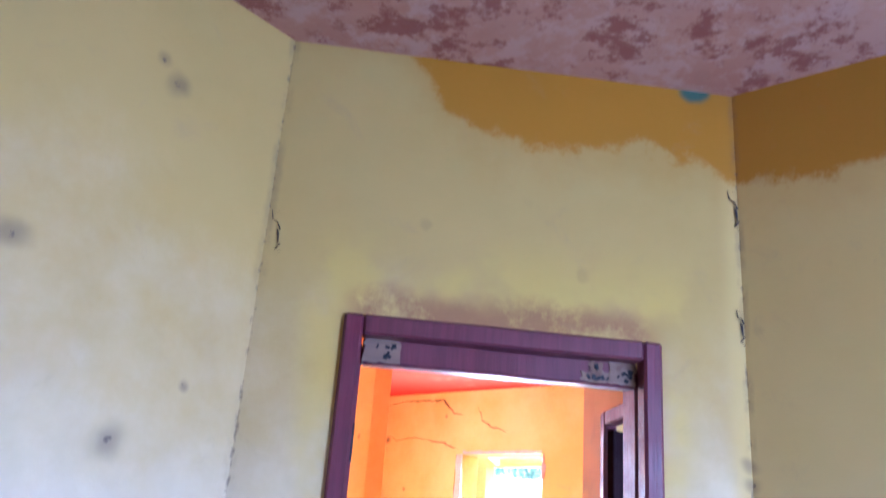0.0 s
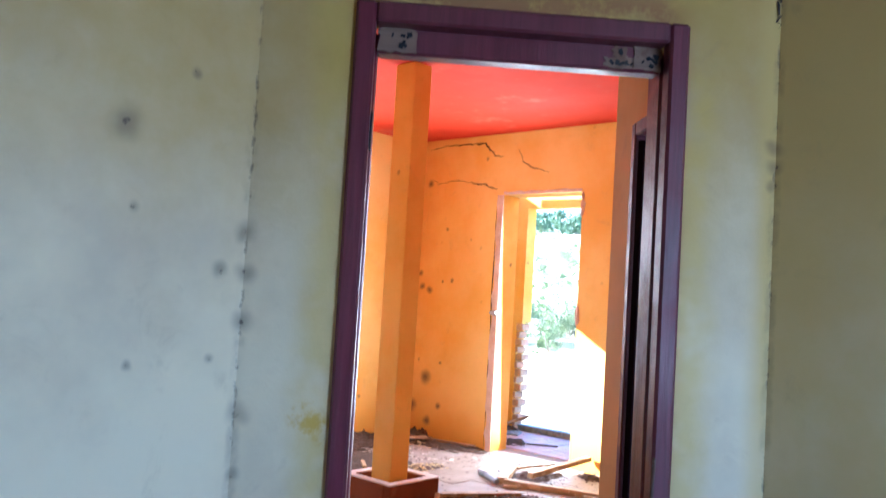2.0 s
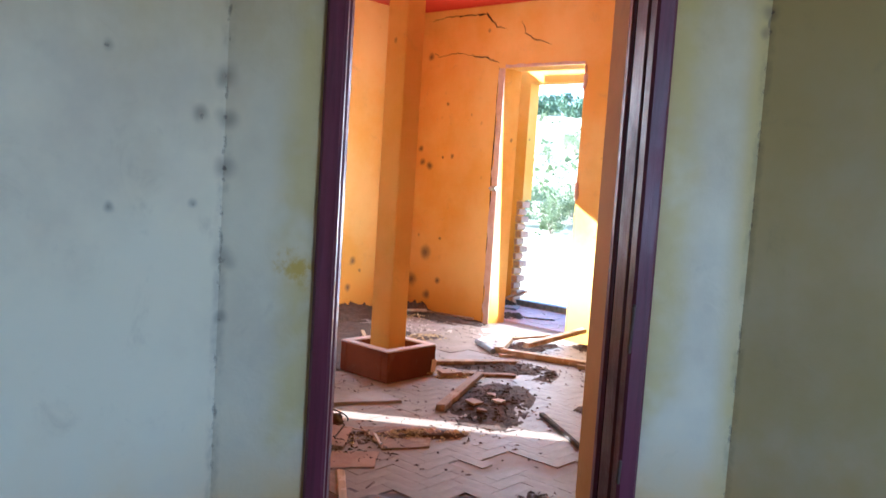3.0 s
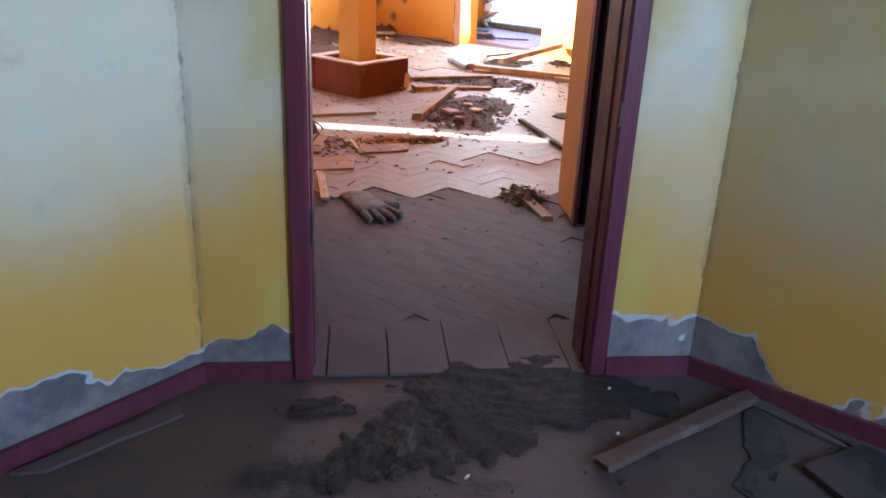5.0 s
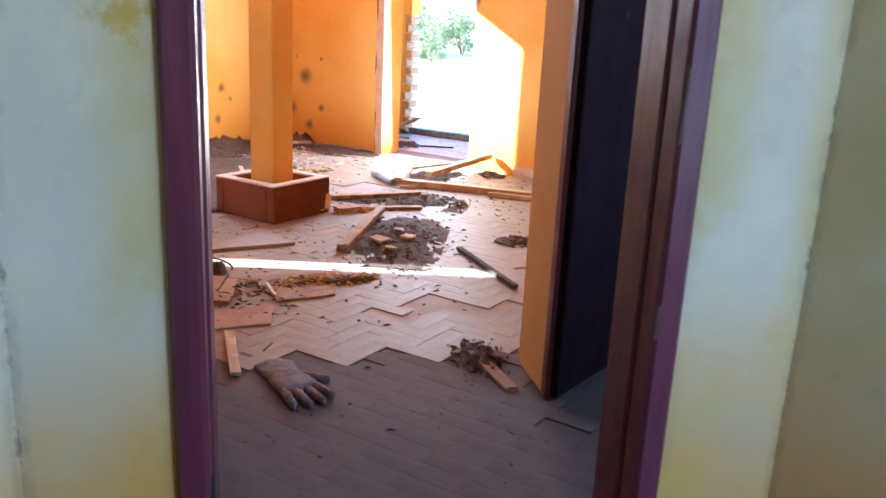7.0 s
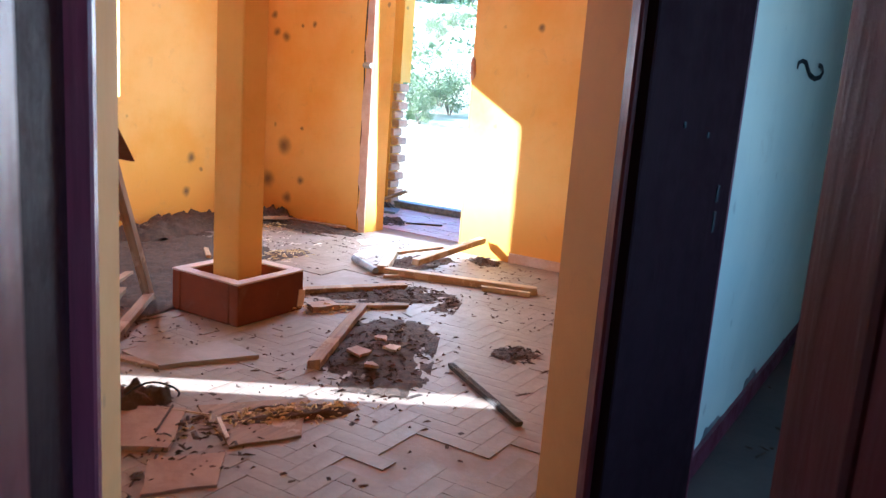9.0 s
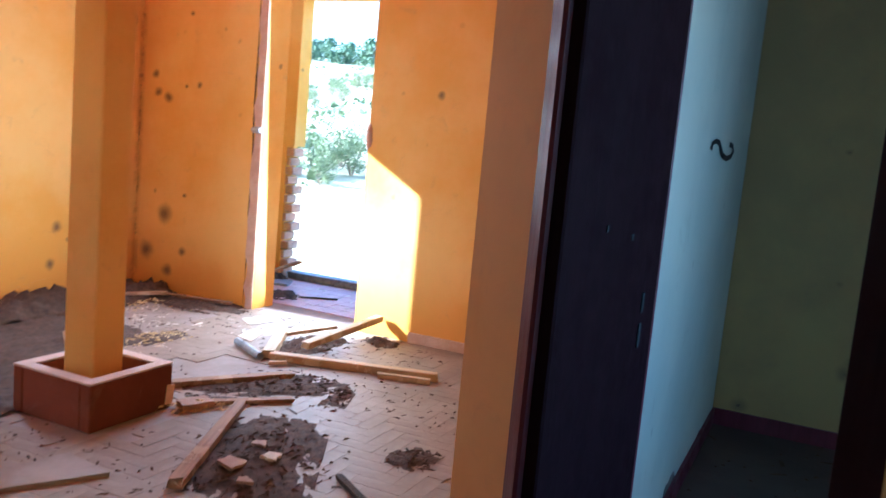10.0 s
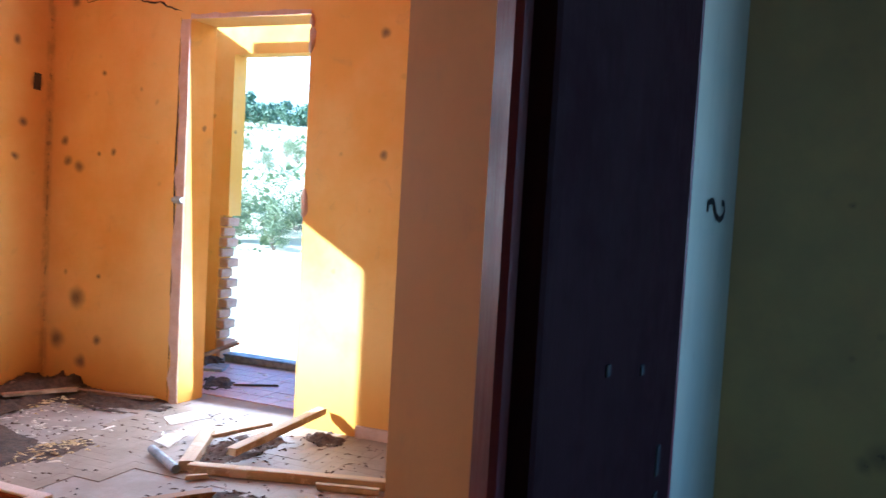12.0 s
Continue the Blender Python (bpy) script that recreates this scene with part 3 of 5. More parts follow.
for z, h in ((0.98, 0.12), (0.66, 0.06)):
    part("gouge", block(0.010, 0.008, h, pose(0.354, 0.003, z, 0, 2, 0), 0.003), M_DARKWOOD, door1, "splintered bare wood")

D2 = pose(*Q(0.422, 1.029), 0, 0, 0, 45)
door2 = empty("door_frame", D2, "dark maroon wooden door frame of the side room", "door frame")
# The first jamb takes the shaded door colour, the second the plain maroon.
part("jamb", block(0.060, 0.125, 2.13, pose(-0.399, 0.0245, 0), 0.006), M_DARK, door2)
part("jamb", block(0.050, 0.05, 2.13, pose(0.375, -0.013, 0), 0.006), M_PURPLE, door2)
part("head", block(0.719, 0.05, 0.055, pose(-0.0095, -0.013, 2.075), 0.006), M_PURPLE, door2)
leaf = empty("open_door", pose(1.185, 0.328, 0, 0, 0, -4.4), "dark maroon flush door standing open beside the wall", "door")
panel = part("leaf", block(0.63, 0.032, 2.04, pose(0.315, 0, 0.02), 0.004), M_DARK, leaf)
part("edge_strip", block(0.012, 0.034, 2.04, pose(0.637, 0, 0.02), 0.004), M_PURPLE, leaf, "glossy maroon edge")
for x, z, w, h in ((0.22, 1.18, 0.013, 0.014), (0.385, 1.155, 0.015, 0.014), (0.52, 0.985, 0.018, 0.045), (0.52, 0.905, 0.018, 0.055)):
    part("lock_hole", block(w, 0.004, h, pose(x, -0.0175, z), 0.001), M_BLACK, leaf, "empty lock hole")
# Unseen closed door, added to keep outside daylight off the passage floor.
D3 = pose(*Q(-0.3275, 1.0075), 0, 0, 0, 45)
door3 = empty("door", D3, "dark maroon closed door in its frame, added to block daylight", "door")
for x in (-0.39, 0.39):
    part("jamb", block(0.05, 0.10, 2.13, pose(x, 0.045, 0), 0.006), M_PURPLE, door3)
part("head", block(0.73, 0.10, 0.055, pose(0, 0.045, 2.075), 0.006), M_PURPLE, door3)
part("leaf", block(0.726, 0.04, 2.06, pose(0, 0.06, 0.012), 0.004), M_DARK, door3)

# ---- hall window ----
win = empty("window_frame", pose(3.015, 4.95, 0.95), "dark weathered window frame with no glass and a broken sill", "window")
for x in (-0.207, 0.207):
    part("jamb", block(0.035, 0.06, 1.65, pose(x, 0, 0.0), 0.004), M_CHAR, win)
part("head", block(0.379, 0.06, 0.035, pose(0, 0, 1.615), 0.004), M_CHAR, win)


def lump(bm, centre, size, rng, rough=0.25, sub=2):
    made = bmesh.ops.create_icosphere(bm, subdivisions=sub, radius=1.0)["verts"]
    off = Vector((rng.uniform(0, 50), rng.uniform(0, 50), 0))
    for v in made:
        k = 1 + rough * noise.noise(v.co * 1.8 + off) + rough * 0.5 * noise.noise(v.co * 5 + off)
        v.co = Vector(centre) + Vector((v.co.x * size[0], v.co.y * size[1], v.co.z * size[2])) * k
    return made


rubble_sill = empty("broken_sill", pose(3.08, 4.80, 0.87), "broken plaster and brick sill under the window", "window sill")
for k in range(9):
    bm = bmesh.new()
    lump(bm, (rng.uniform(-0.22, 0.13), rng.uniform(-0.05, 0.06), rng.uniform(0.03, 0.09)), (rng.uniform(0.03, 0.08), rng.uniform(0.03, 0.06), rng.uniform(0.02, 0.06)), rng, 0.5)
    part("fragment", bm, M_MORTAR if k % 3 else M_BRICK, rubble_sill)

# ---- column and planter ----
col_thing = empty("planter_column", pose(2.457, 2.775, 0), "square orange column rising from a red oxide planter box", "column")
part("shaft", block(0.165, 0.185, HC, pose(-0.0145, -0.0025, 0), 0.006), M_ORANGE, col_thing, "orange painted square shaft")
for x, y, a, b in ((0, -0.203, 0.466, 0.06), (0, 0.203, 0.466, 0.06), (-0.203, 0, 0.06, 0.346), (0.203, 0, 0.06, 0.346)):
    side = part("side_wall", block(a, b, 0.205, pose(x, y, 0), 0.006), M_BOX, col_thing)
    part("cap", block(a + (0.004 if a > b else 0), b + (0.004 if b > a else 0), 0.010, pose(x, y, 0.205), 0.003), M_RIM, side, "dusty pale rim")
bm = bmesh.new()
block(0.346, 0.346, 0.10, Matrix(), 0, bm)
for k in range(14):
    lump(bm, (rng.uniform(-0.15, 0.15), rng.uniform(-0.15, 0.15), 0.10), (rng.uniform(0.02, 0.05), rng.uniform(0.02, 0.05), 0.03), rng, 0.4, 1)
part("soil", bm, M_EARTH, col_thing, "dry dark soil")
part("chip", block(0.05, 0.006, 0.09, pose(0.21, -0.2345, 0.02, 0, 8, 0), 0.002), M_MORTAR, col_thing, "broken pale corner")


# ---- loose timber, boards and rubble ----
def stick(p0, p1, w, h, z=0.006, lift=0.0, taper=1.0):
    """A worn length of timber from p0 to p1 on the floor; lift raises its far end. Returns its mesh and pose."""
    a, b = Vector((*p0, z)), Vector((*p1, z + lift))
    n = (b - a).length
    bm = bmesh.new()
    rng2 = random.Random(int(n * 1000))
    rings = 7
    loops = []
    for k in range(rings):
        f = k / (rings - 1)
        s = 1 + (taper - 1) * f
        wob = 0.04 * w
        loops.append([bm.verts.new((f * n + (rng2.uniform(-0.3, 0.3) * w if k in (0, rings - 1) else 0), y * w * s + rng2.uniform(-wob, wob), q * h * s + rng2.uniform(0, wob * 0.5))) for y, q in ((-0.5, 0.06), (-0.44, 0), (0.44, 0), (0.5, 0.06), (0.5, 0.92), (0.42, 1), (-0.42, 1), (-0.5, 0.92))])
    for u, v in zip(loops, loops[1:]):
        for k in range(8):
            bm.faces.new((u[k], u[(k + 1) % 8], v[(k + 1) % 8], v[k]))
    bm.faces.new(loops[0][::-1])
    bm.faces.new(loops[-1])
    bmesh.ops.recalc_face_normals(bm, faces=bm.faces)
    d = b - a
    m = Matrix.Translation(a) @ Euler((0, -math.atan2(d.z, math.hypot(d.x, d.y)), math.atan2(d.y, d.x))).to_matrix().to_4x4()
    return bm, m


def timber(name, p0, p1, w, h, material, label, category="timber", **more):
    bm, m = stick(p0, p1, w, h, **more)
    ob = link(name, bm, material)
    ob.matrix_world = m
    return tagged(ob, label, category)


def board(name, plan, thick, material, label, category, z=0.006, tilt=None):
    """A flat broken piece with an uneven outline."""
    cx = sum(p[0] for p in plan) / len(plan)
    cy = sum(p[1] for p in plan) / len(plan)
    bm = bmesh.new()
    edge = []
    rng2 = random.Random(int(abs(cx * 977 + cy * 331) * 100))
    for (x0, y0), (x1, y1) in zip(plan, plan[1:] + plan[:1]):
        for k in range(4):
            f = k / 4
            edge.append((x0 + (x1 - x0) * f - cx + rng2.uniform(-0.006, 0.006), y0 + (y1 - y0) * f - cy + rng2.uniform(-0.006, 0.006)))
    prism(bm, edge, 0, thick)
    ob = link(name, bm, material)
    ob.matrix_world = pose(cx, cy, z) if tilt is None else pose(cx, cy, z, *tilt)
    return tagged(ob, label, category)


# Room with the cut corner.
timber("plank", (-0.08, -0.475), (0.42, -0.615), 0.042, 0.02, M_DARKWOOD, "short dusty plank lying on the dark floor")


def soil_sheet(name, centre, rx, ry, h, material, label, seed, turn=0.0, cut=0.0, cells=34, category="soil"):
    """A thin uneven spread of soil with a ragged, broken edge and crumbs."""
    bm = bmesh.new()
    grid = {}
    off = Vector((seed * 3.7, seed * 1.3, 0))
    for i in range(cells + 1):
        for k in range(cells + 1):
            a, b = 2 * i / cells - 1, 2 * k / cells - 1
            r = math.hypot(a, b)
            q = 1.0 - r + 0.75 * noise.fractal(Vector((a * 1.6, b * 1.6, 0)) + off, 0.7, 2.0, 4) - cut
            z = h * min(1.0, max(0.0, q)) * (0.55 + 0.6 * abs(noise.noise(Vector((a * 7, b * 7, 3)) + off)))
            grid[i, k] = (q, bm.verts.new((a * rx, b * ry, z if q > 0 else -0.0015)))
    for i in range(cells):
        for k in range(cells):
            four = [grid[i, k], grid[i + 1, k], grid[i + 1, k + 1], grid[i, k + 1]]
            if max(f[0] for f in four) > 0:
                bm.faces.new([f[1] for f in four])
    bmesh.ops.delete(bm, geom=[v for v in bm.verts if not v.link_faces], context="VERTS")
    for f in bm.faces:
        f.smooth = True
    ob = link(name, bm, material)
    ob.matrix_world = pose(centre[0], centre[1], 0.0045, 0, 0, turn)
    return tagged(ob, label, category, kind="stuff")


soil_sheet("damp_soil", (-0.33, -0.10), 0.10, 0.06, 0.02, M_CHAR, "charred crumbs on the dark floor", 9, 20, 0.1)
board("broken_floor", [(0.43, -0.63), (0.41, -0.68), (0.36, -0.70), (0.25, -0.775), (0.14, -0.735), (0.04, -0.765), (0.06, -0.71), (0.18, -0.705), (0.27, -0.655), (0.36, -0.625)], 0.003, M_CHAR, "dark broken hollow where floor blocks are missing", "floor damage", z=0.001)
soil_sheet("damp_soil", (0.07, -0.15), 0.40, 0.24, 0.014, M_DAMP, "dark damp soil trodden over the doorway floor", 21, -60, 0.28, 60)
soil_sheet("damp_soil", (-0.08, -0.13), 0.26, 0.17, 0.010, M_DAMP, "dark damp soil trodden over the doorway floor", 23, 40, 0.3, 48)
soil_sheet("damp_soil", (-0.33, -0.08), 0.19, 0.12, 0.016, M_DAMP, "dark damp soil on the dusty floor", 25, 25, 0.25, 44)
soil_sheet("damp_soil", (-0.32, 0.14), 0.08, 0.055, 0.006, M_DAMP, "small smear of dark soil", 27, -40, 0.25, 26)
board("floor_piece", [(0.22, -0.80), (0.40, -0.88), (0.36, -1.05), (0.12, -0.98)], 0.012, M_ROOMFLOOR, "loose piece of the dusty floor", "floor piece", z=0.004)
for k, (x, y) in enumerate(((0.06, -0.44), (0.12, -0.47), (-0.30, -0.28), (-0.26, -0.25), (0.22, -0.33), (-0.40, 0.20))):
    bm = bmesh.new()
    lump(bm, (0, 0, 0.006), (0.005 + 0.002 * (k % 3), 0.004, 0.004), rng, 0.6, 1)
    ob = link("plaster_crumb", bm, M_PALELITTER if k % 2 == 0 else M_CHAR)
    ob.matrix_world = pose(x, y, 0.003)
    tagged(ob, "small crumb of plaster on the dark floor", "rubble", "crumbs on the floor")
for a, b, w in (((0.40, -0.55), (0.36, -0.95), 0.06), ((-0.92, 0.415), (-0.54, 0.40), 0.055)):
    board("fallen_plaster", [a, b, (b[0] - 0.02, b[1] - w), (a[0] + 0.05, a[1] - w * 0.8)], 0.008, M_PASSAGE, "fallen flake of plaster along the skirting", "plaster flake", z=0.002)

# Passage.
glove = empty("work_glove", pose(0.80, 1.12, 0.006, 0, 0, -112), "stiff dusty grey work glove lying on the floor", "glove")


def pad(p0, p1, w0, w1, h, seed):
    """A flattened, creased tube from p0 to p1."""
    r = random.Random(seed)
    bm = bmesh.new()
    a, b = Vector(p0), Vector(p1)
    side = Vector((-(b - a).y, (b - a).x)).normalized()
    prev = None
    for k in range(8):
        f = k / 7
        swell = (w0 + (w1 - w0) * f) * (1 if 0 < k < 7 else 0.6) * r.uniform(0.9, 1.1)
        c = a.lerp(b, f)
        ring = []
        for q in range(10):
            t = q * 0.6283
            p = c + side * math.cos(t) * swell / 2
            ring.append(bm.verts.new((p.x, p.y, h * (0.5 + 0.5 * math.sin(t)) * r.uniform(0.85, 1.15))))
        if prev:
            for q in range(10):
                bm.faces.new((prev[q], prev[(q + 1) % 10], ring[(q + 1) % 10], ring[q]))
        else:
            bm.faces.new(ring[::-1])
        prev = ring
    bm.faces.new(prev)
    for f in bm.faces:
        f.smooth = True
    return bm


M_GLOVE = rubble("dusty_cloth", (0.12, 0.10, 0.10), (0.26, 0.21, 0.20), 18, 0.95, 0.5, 0.1)
part("cuff", pad((-0.10, 0.01), (0.02, 0.0), 0.13, 0.12, 0.018, 1), M_GLOVE, glove)
part("palm", pad((0.0, 0.0), (0.16, 0.0), 0.12, 0.13, 0.03, 2), M_GLOVE, glove)
for k, (y, n) in enumerate(((-0.05, 0.09), (-0.016, 0.11), (0.018, 0.105), (0.05, 0.08))):
    part("finger", pad((0.14, y), (0.16 + n, y * 1.35), 0.032, 0.026, 0.026, 3 + k), M_GLOVE, glove)
part("thumb", pad((0.05, 0.05), (0.13, 0.11), 0.035, 0.028, 0.024, 9), M_GLOVE, glove)
timber("skirting_strip", (1.17, 0.46), (1.36, 0.72), 0.045, 0.012, M_WOOD, "broken skirting strip at the wall end", lift=0.0)
soil_sheet("sweepings", (1.33, 0.68), 0.14, 0.09, 0.03, M_LITTER, "dark sweepings against the wall end", 13, 40)

# Hall: near debris.
timber("batten", (0.70, 1.22), (0.93, 1.50), 0.035, 0.02, M_WOODP, "pale batten on the dusty floor")
board("clay_board", [(1.00, 1.95), (1.16, 1.74), (1.41, 1.95), (1.24, 2.16)], 0.016, M_TILE, "reddish board covered with dirt", "board")
board("thin_board", [(1.30, 1.62), (1.52, 1.50), (1.78, 1.70), (1.46, 1.95)], 0.010, M_WOOD, "thin dirty board lying on the floor", "board", z=0.004)
board("thin_board", [(0.92, 1.58), (1.10, 1.46), (1.26, 1.60), (1.08, 1.74)], 0.010, M_TILE, "thin dirty board lying on the floor", "board", z=0.004)
heap = soil_sheet("debris_heap", (1.24, 2.20), 0.24, 0.16, 0.11, M_EARTH, "heap of dark burnt debris in the sunlight", 21, -30)
soil_sheet("debris_heap", (1.60, 1.68), 0.30, 0.08, 0.03, M_LITTER, "long spread of bark and litter", 24, -32)
bm = bmesh.new()
path = [(1.28, 2.12, 0.06), (1.36, 2.14, 0.085), (1.44, 2.11, 0.07), (1.50, 2.08, 0.02), (1.47, 2.07, 0.012)]
cd = bpy.data.curves.new("bent_wire", "CURVE")
cd.dimensions, cd.bevel_depth, cd.bevel_resolution = "3D", 0.004, 2
sp = cd.splines.new("NURBS")
sp.points.add(len(path) - 1)
for pt, co in zip(sp.points, path):
    pt.co = (*co, 1)
sp.use_endpoint_u = True
cd.materials.append(M_BLACK)
tagged(new("bent_wire", cd), "bent dark wire sticking out of debris", "wire")
bm.free()
timber("white_slat", (1.33, 1.66), (1.42, 1.80), 0.014, 0.006, M_PALELITTER, "short white slat on the litter", z=0.018)
timber("twig", (1.35, 2.0), (1.42, 1.84), 0.006, 0.006, M_WOODP, "thin dry twig on dirty boards", "twig", z=0.018)
timber("twig", (1.20, 1.86), (1.38, 1.99), 0.006, 0.006, M_LITTER, "thin dry twig on dirty boards", "twig", z=0.024)
board("lifted_floor", [(1.62, 2.60), (1.80, 2.62), (1.86, 2.45), (2.02, 2.42), (1.98, 2.16), (1.62, 2.36)], 0.018, M_SCREED, "lifted slab of old flooring with broken edge", "floor piece", z=0.003)
timber("short_board", (1.58, 2.57), (1.63, 2.36), 0.05, 0.014, M_WOOD, "short grey board on the floor")
timber("beam", (2.04, 1.90), (2.84, 2.26), 0.06, 0.04, M_WOOD, "worn brown timber across the litter", taper=0.8, lift=0.02)
soil_sheet("leaf_litter", (2.42, 1.84), 0.52, 0.26, 0.028, M_LITTER, "spread of dry leaves and bark on the floor", 31, 28)
for k, (x, y, w) in enumerate(((2.30, 1.86, 0.11), (2.44, 1.78, 0.08), (2.52, 1.90, 0.07), (2.20, 1.72, 0.06))):
    board("tile_fragment", [(x - w / 2, y - w * 0.4), (x + w / 2, y - w * 0.3), (x + w * 0.4, y + w * 0.4), (x - w * 0.3, y + w * 0.45)], 0.012, M_TILE if k != 1 else M_PALELITTER, "broken floor tile among dry leaves", "tile", z=0.024, tilt=(4, 3, 15 * k))
timber("dark_stick", (2.47, 1.48), (2.11, 0.96), 0.028, 0.02, M_CHAR, "dark weathered stick on the floor", "stick")
board("brick_piece", [(2.66, 2.44), (2.80, 2.38), (2.84, 2.47), (2.70, 2.53)], 0.03, M_TILE, "reddish brick piece beside the planter", "brick")
timber("long_board", (2.90, 2.74), (3.42, 2.40), 0.06, 0.03, M_WOOD, "dark broken board beside the planter")
timber("long_board", (2.78, 2.46), (3.10, 2.16), 0.045, 0.02, M_WOOD, "splintered board lying by the planter")
soil_sheet("leaf_litter", (3.22, 2.40), 0.42, 0.20, 0.022, M_LITTER, "bark litter around a broken board", 37, -40)
soil_sheet("leaf_litter", (2.82, 1.35), 0.14, 0.10, 0.02, M_LITTER, "small patch of dark litter", 41, 0)
soil_sheet("leaf_litter", (3.52, 3.47), 0.22, 0.13, 0.016, M_LITTER, "dark patch of litter on the pale floor", 43, -10)
soil_sheet("leaf_litter", (3.30, 2.02), 0.16, 0.07, 0.012, M_LITTER, "small patch of brown litter", 47, 20)

# Old window frame on the floor by the doorway.
old = empty("wooden_frame", pose(3.625, 2.689, 0.006), "broken pale timber frame lying on the floor", "timber frame")
for p0, p1, w, h, lift, base in (((0, 0), (0.285, -0.93), 0.06, 0.045, 0, 0), ((0.0, 0.02), (0.51, 0.30), 0.075, 0.05, 0, 0), ((0.20, -0.10), (0.92, -0.17), 0.06, 0.04, 0.06, 0.046), ((0.42, 0.20), (0.70, 0.02), 0.03, 0.02, 0.03, 0.03), ((0.17, -0.62), (0.255, -0.90), 0.03, 0.03, 0, 0)):
    bm, m = stick(p0, p1, w, h, z=base, lift=lift)
    if base == 0 and p0 == (0.17, -0.62):
        m = Matrix.Translation((-0.055, -0.02, 0)) @ m
    ob = part("rail", bm, M_WOODP, old)
    ob.matrix_local = m
soil_sheet("leaf_litter", (4.02, 2.72), 0.28, 0.16, 0.05, M_LITTER, "brown bark heaped inside the timber frame", 53, -10)
soil_sheet("leaf_litter", (4.44, 2.42), 0.14, 0.10, 0.04, M_LITTER, "brown bark by the wall in sunlight", 59, 60)
timber("peg", (3.53, 2.63), (3.60, 2.56), 0.022, 0.022, M_WOODP, "small pale wooden peg")
bm = bmesh.new()
bmesh.ops.create_cone(bm, cap_ends=True, segments=16, radius1=0.022, radius2=0.022, depth=0.36, matrix=pose(0, 0, 0.022, 90, 0, 0))
ob = link("pipe", bm, M_PIPE)
ob.matrix_world = pose(3.66, 2.88, 0.006, 0, 0, -30)
tagged(ob, "short grey plastic pipe on the floor", "pipe")
# Torn pale sheets whose light colour stands in for the sun patch on the floor.
for plan, t in (([(3.86, 3.02), (4.10, 3.10), (4.05, 3.2), (3.9, 3.16)], 0.003), ([(4.15, 2.92), (4.38, 2.88), (4.34, 3.0), (4.2, 3.03)], 0.003), ([(4.2, 3.3), (4.45, 3.22), (4.5, 3.4), (4.3, 3.45)], 0.003)):
    board("paper_sheet", plan, t, M_PALELITTER, "torn pale sheet standing in for the sunlit floor patch", "paper", z=0.006)

def halo(cx, cy, rx, ry, turn, count, seed):
    """Loose chips that break up the edge of a litter patch."""
    r = random.Random(seed)
    bm = bmesh.new()
    ca, sa = math.cos(radians(turn)), math.sin(radians(turn))
    for k in range(count):
        a, d = r.uniform(0, 6.283), abs(r.gauss(0.62, 0.3))
        lx, ly = rx * d * math.cos(a), ry * d * math.sin(a)
        x, y = cx + lx * ca - ly * sa, cy + lx * sa + ly * ca
        n, w, h, b = r.uniform(0.008, 0.05), r.uniform(0.003, 0.012), r.uniform(0.002, 0.01), r.uniform(0, 6.3)
        up = r.uniform(0.006, 0.03) * max(0.0, 1.1 - d)
        vs = []
        for px, py, z in ((-1, -1, 0), (1, -1, 0), (1, 1, 0), (-1, 1, 0), (0.2, 0, 1)):
            qx, qy = px * n / 2 * r.uniform(0.7, 1.2), py * w / 2
            vs.append(bm.verts.new((x + qx * math.cos(b) - qy * math.sin(b), y + qx * math.sin(b) + qy * math.cos(b), 0.005 + up + z * h)))
        for q in range(4):
            bm.faces.new((vs[q], vs[(q + 1) % 4], vs[4]))
    return tagged(link("leaf_litter", bm, M_LITTER if seed % 4 else M_STRAW), "loose bark chips and dry leaves on the floor", "litter", kind="stuff")


for k, (cx, cy, rx, ry, turn, count) in enumerate(((2.42, 1.84, 0.52, 0.26, 28, 420), (3.22, 2.40, 0.42, 0.2, -40, 260), (2.82, 1.35, 0.14, 0.10, 0, 60), (3.52, 3.47, 0.22, 0.13, -10, 110), (3.30, 2.02, 0.16, 0.07, 20, 60), (4.02, 2.72, 0.28, 0.16, -10, 200), (1.24, 2.20, 0.26, 0.18, -30, 160), (1.60, 1.68, 0.32, 0.10, -32, 240), (1.33, 0.68, 0.18, 0.10, 40, 110), (2.2, 3.7, 0.6, 0.55, 0, 600), (2.85, 4.05, 0.8, 0.5, 0, 700), (4.3, 4.4, 0.4, 0.4, 0, 350), (1.25, 1.75, 0.35, 0.25, 0, 160), (1.75, 3.2, 0.4, 0.4, 0, 300), (2.42, 1.84, 0.45, 0.22, 28, 60), (2.75, 2.45, 0.25, 0.1, -40, 120))):
    halo(cx, cy, rx, ry, turn, count, 101 + k)

# Far corner debris along the walls.
soil_sheet("corner_debris", (4.25, 4.52), 0.55, 0.32, 0.14, M_LITTER, "soil and leaves heaped in the hall corner", 61, 0)
soil_sheet("corner_debris", (3.45, 4.50), 0.70, 0.30, 0.14, M_LITTER, "soil and leaves heaped along the wall", 63, 0)
soil_sheet("corner_debris", (2.85, 4.05), 0.80, 0.55, 0.05, M_LITTER, "wide spread of leaves and rubbish", 65, -10, -0.3)
soil_sheet("corner_debris", (2.2, 3.7), 0.60, 0.55, 0.05, M_LITTER, "wide spread of leaves and rubbish", 67, -10, -0.3)
soil_sheet("corner_debris", (1.6, 3.6), 0.6, 0.7, 0.06, M_LITTER, "deep spread of leaves and rubbish behind the trestle", 66, 0, -0.4)
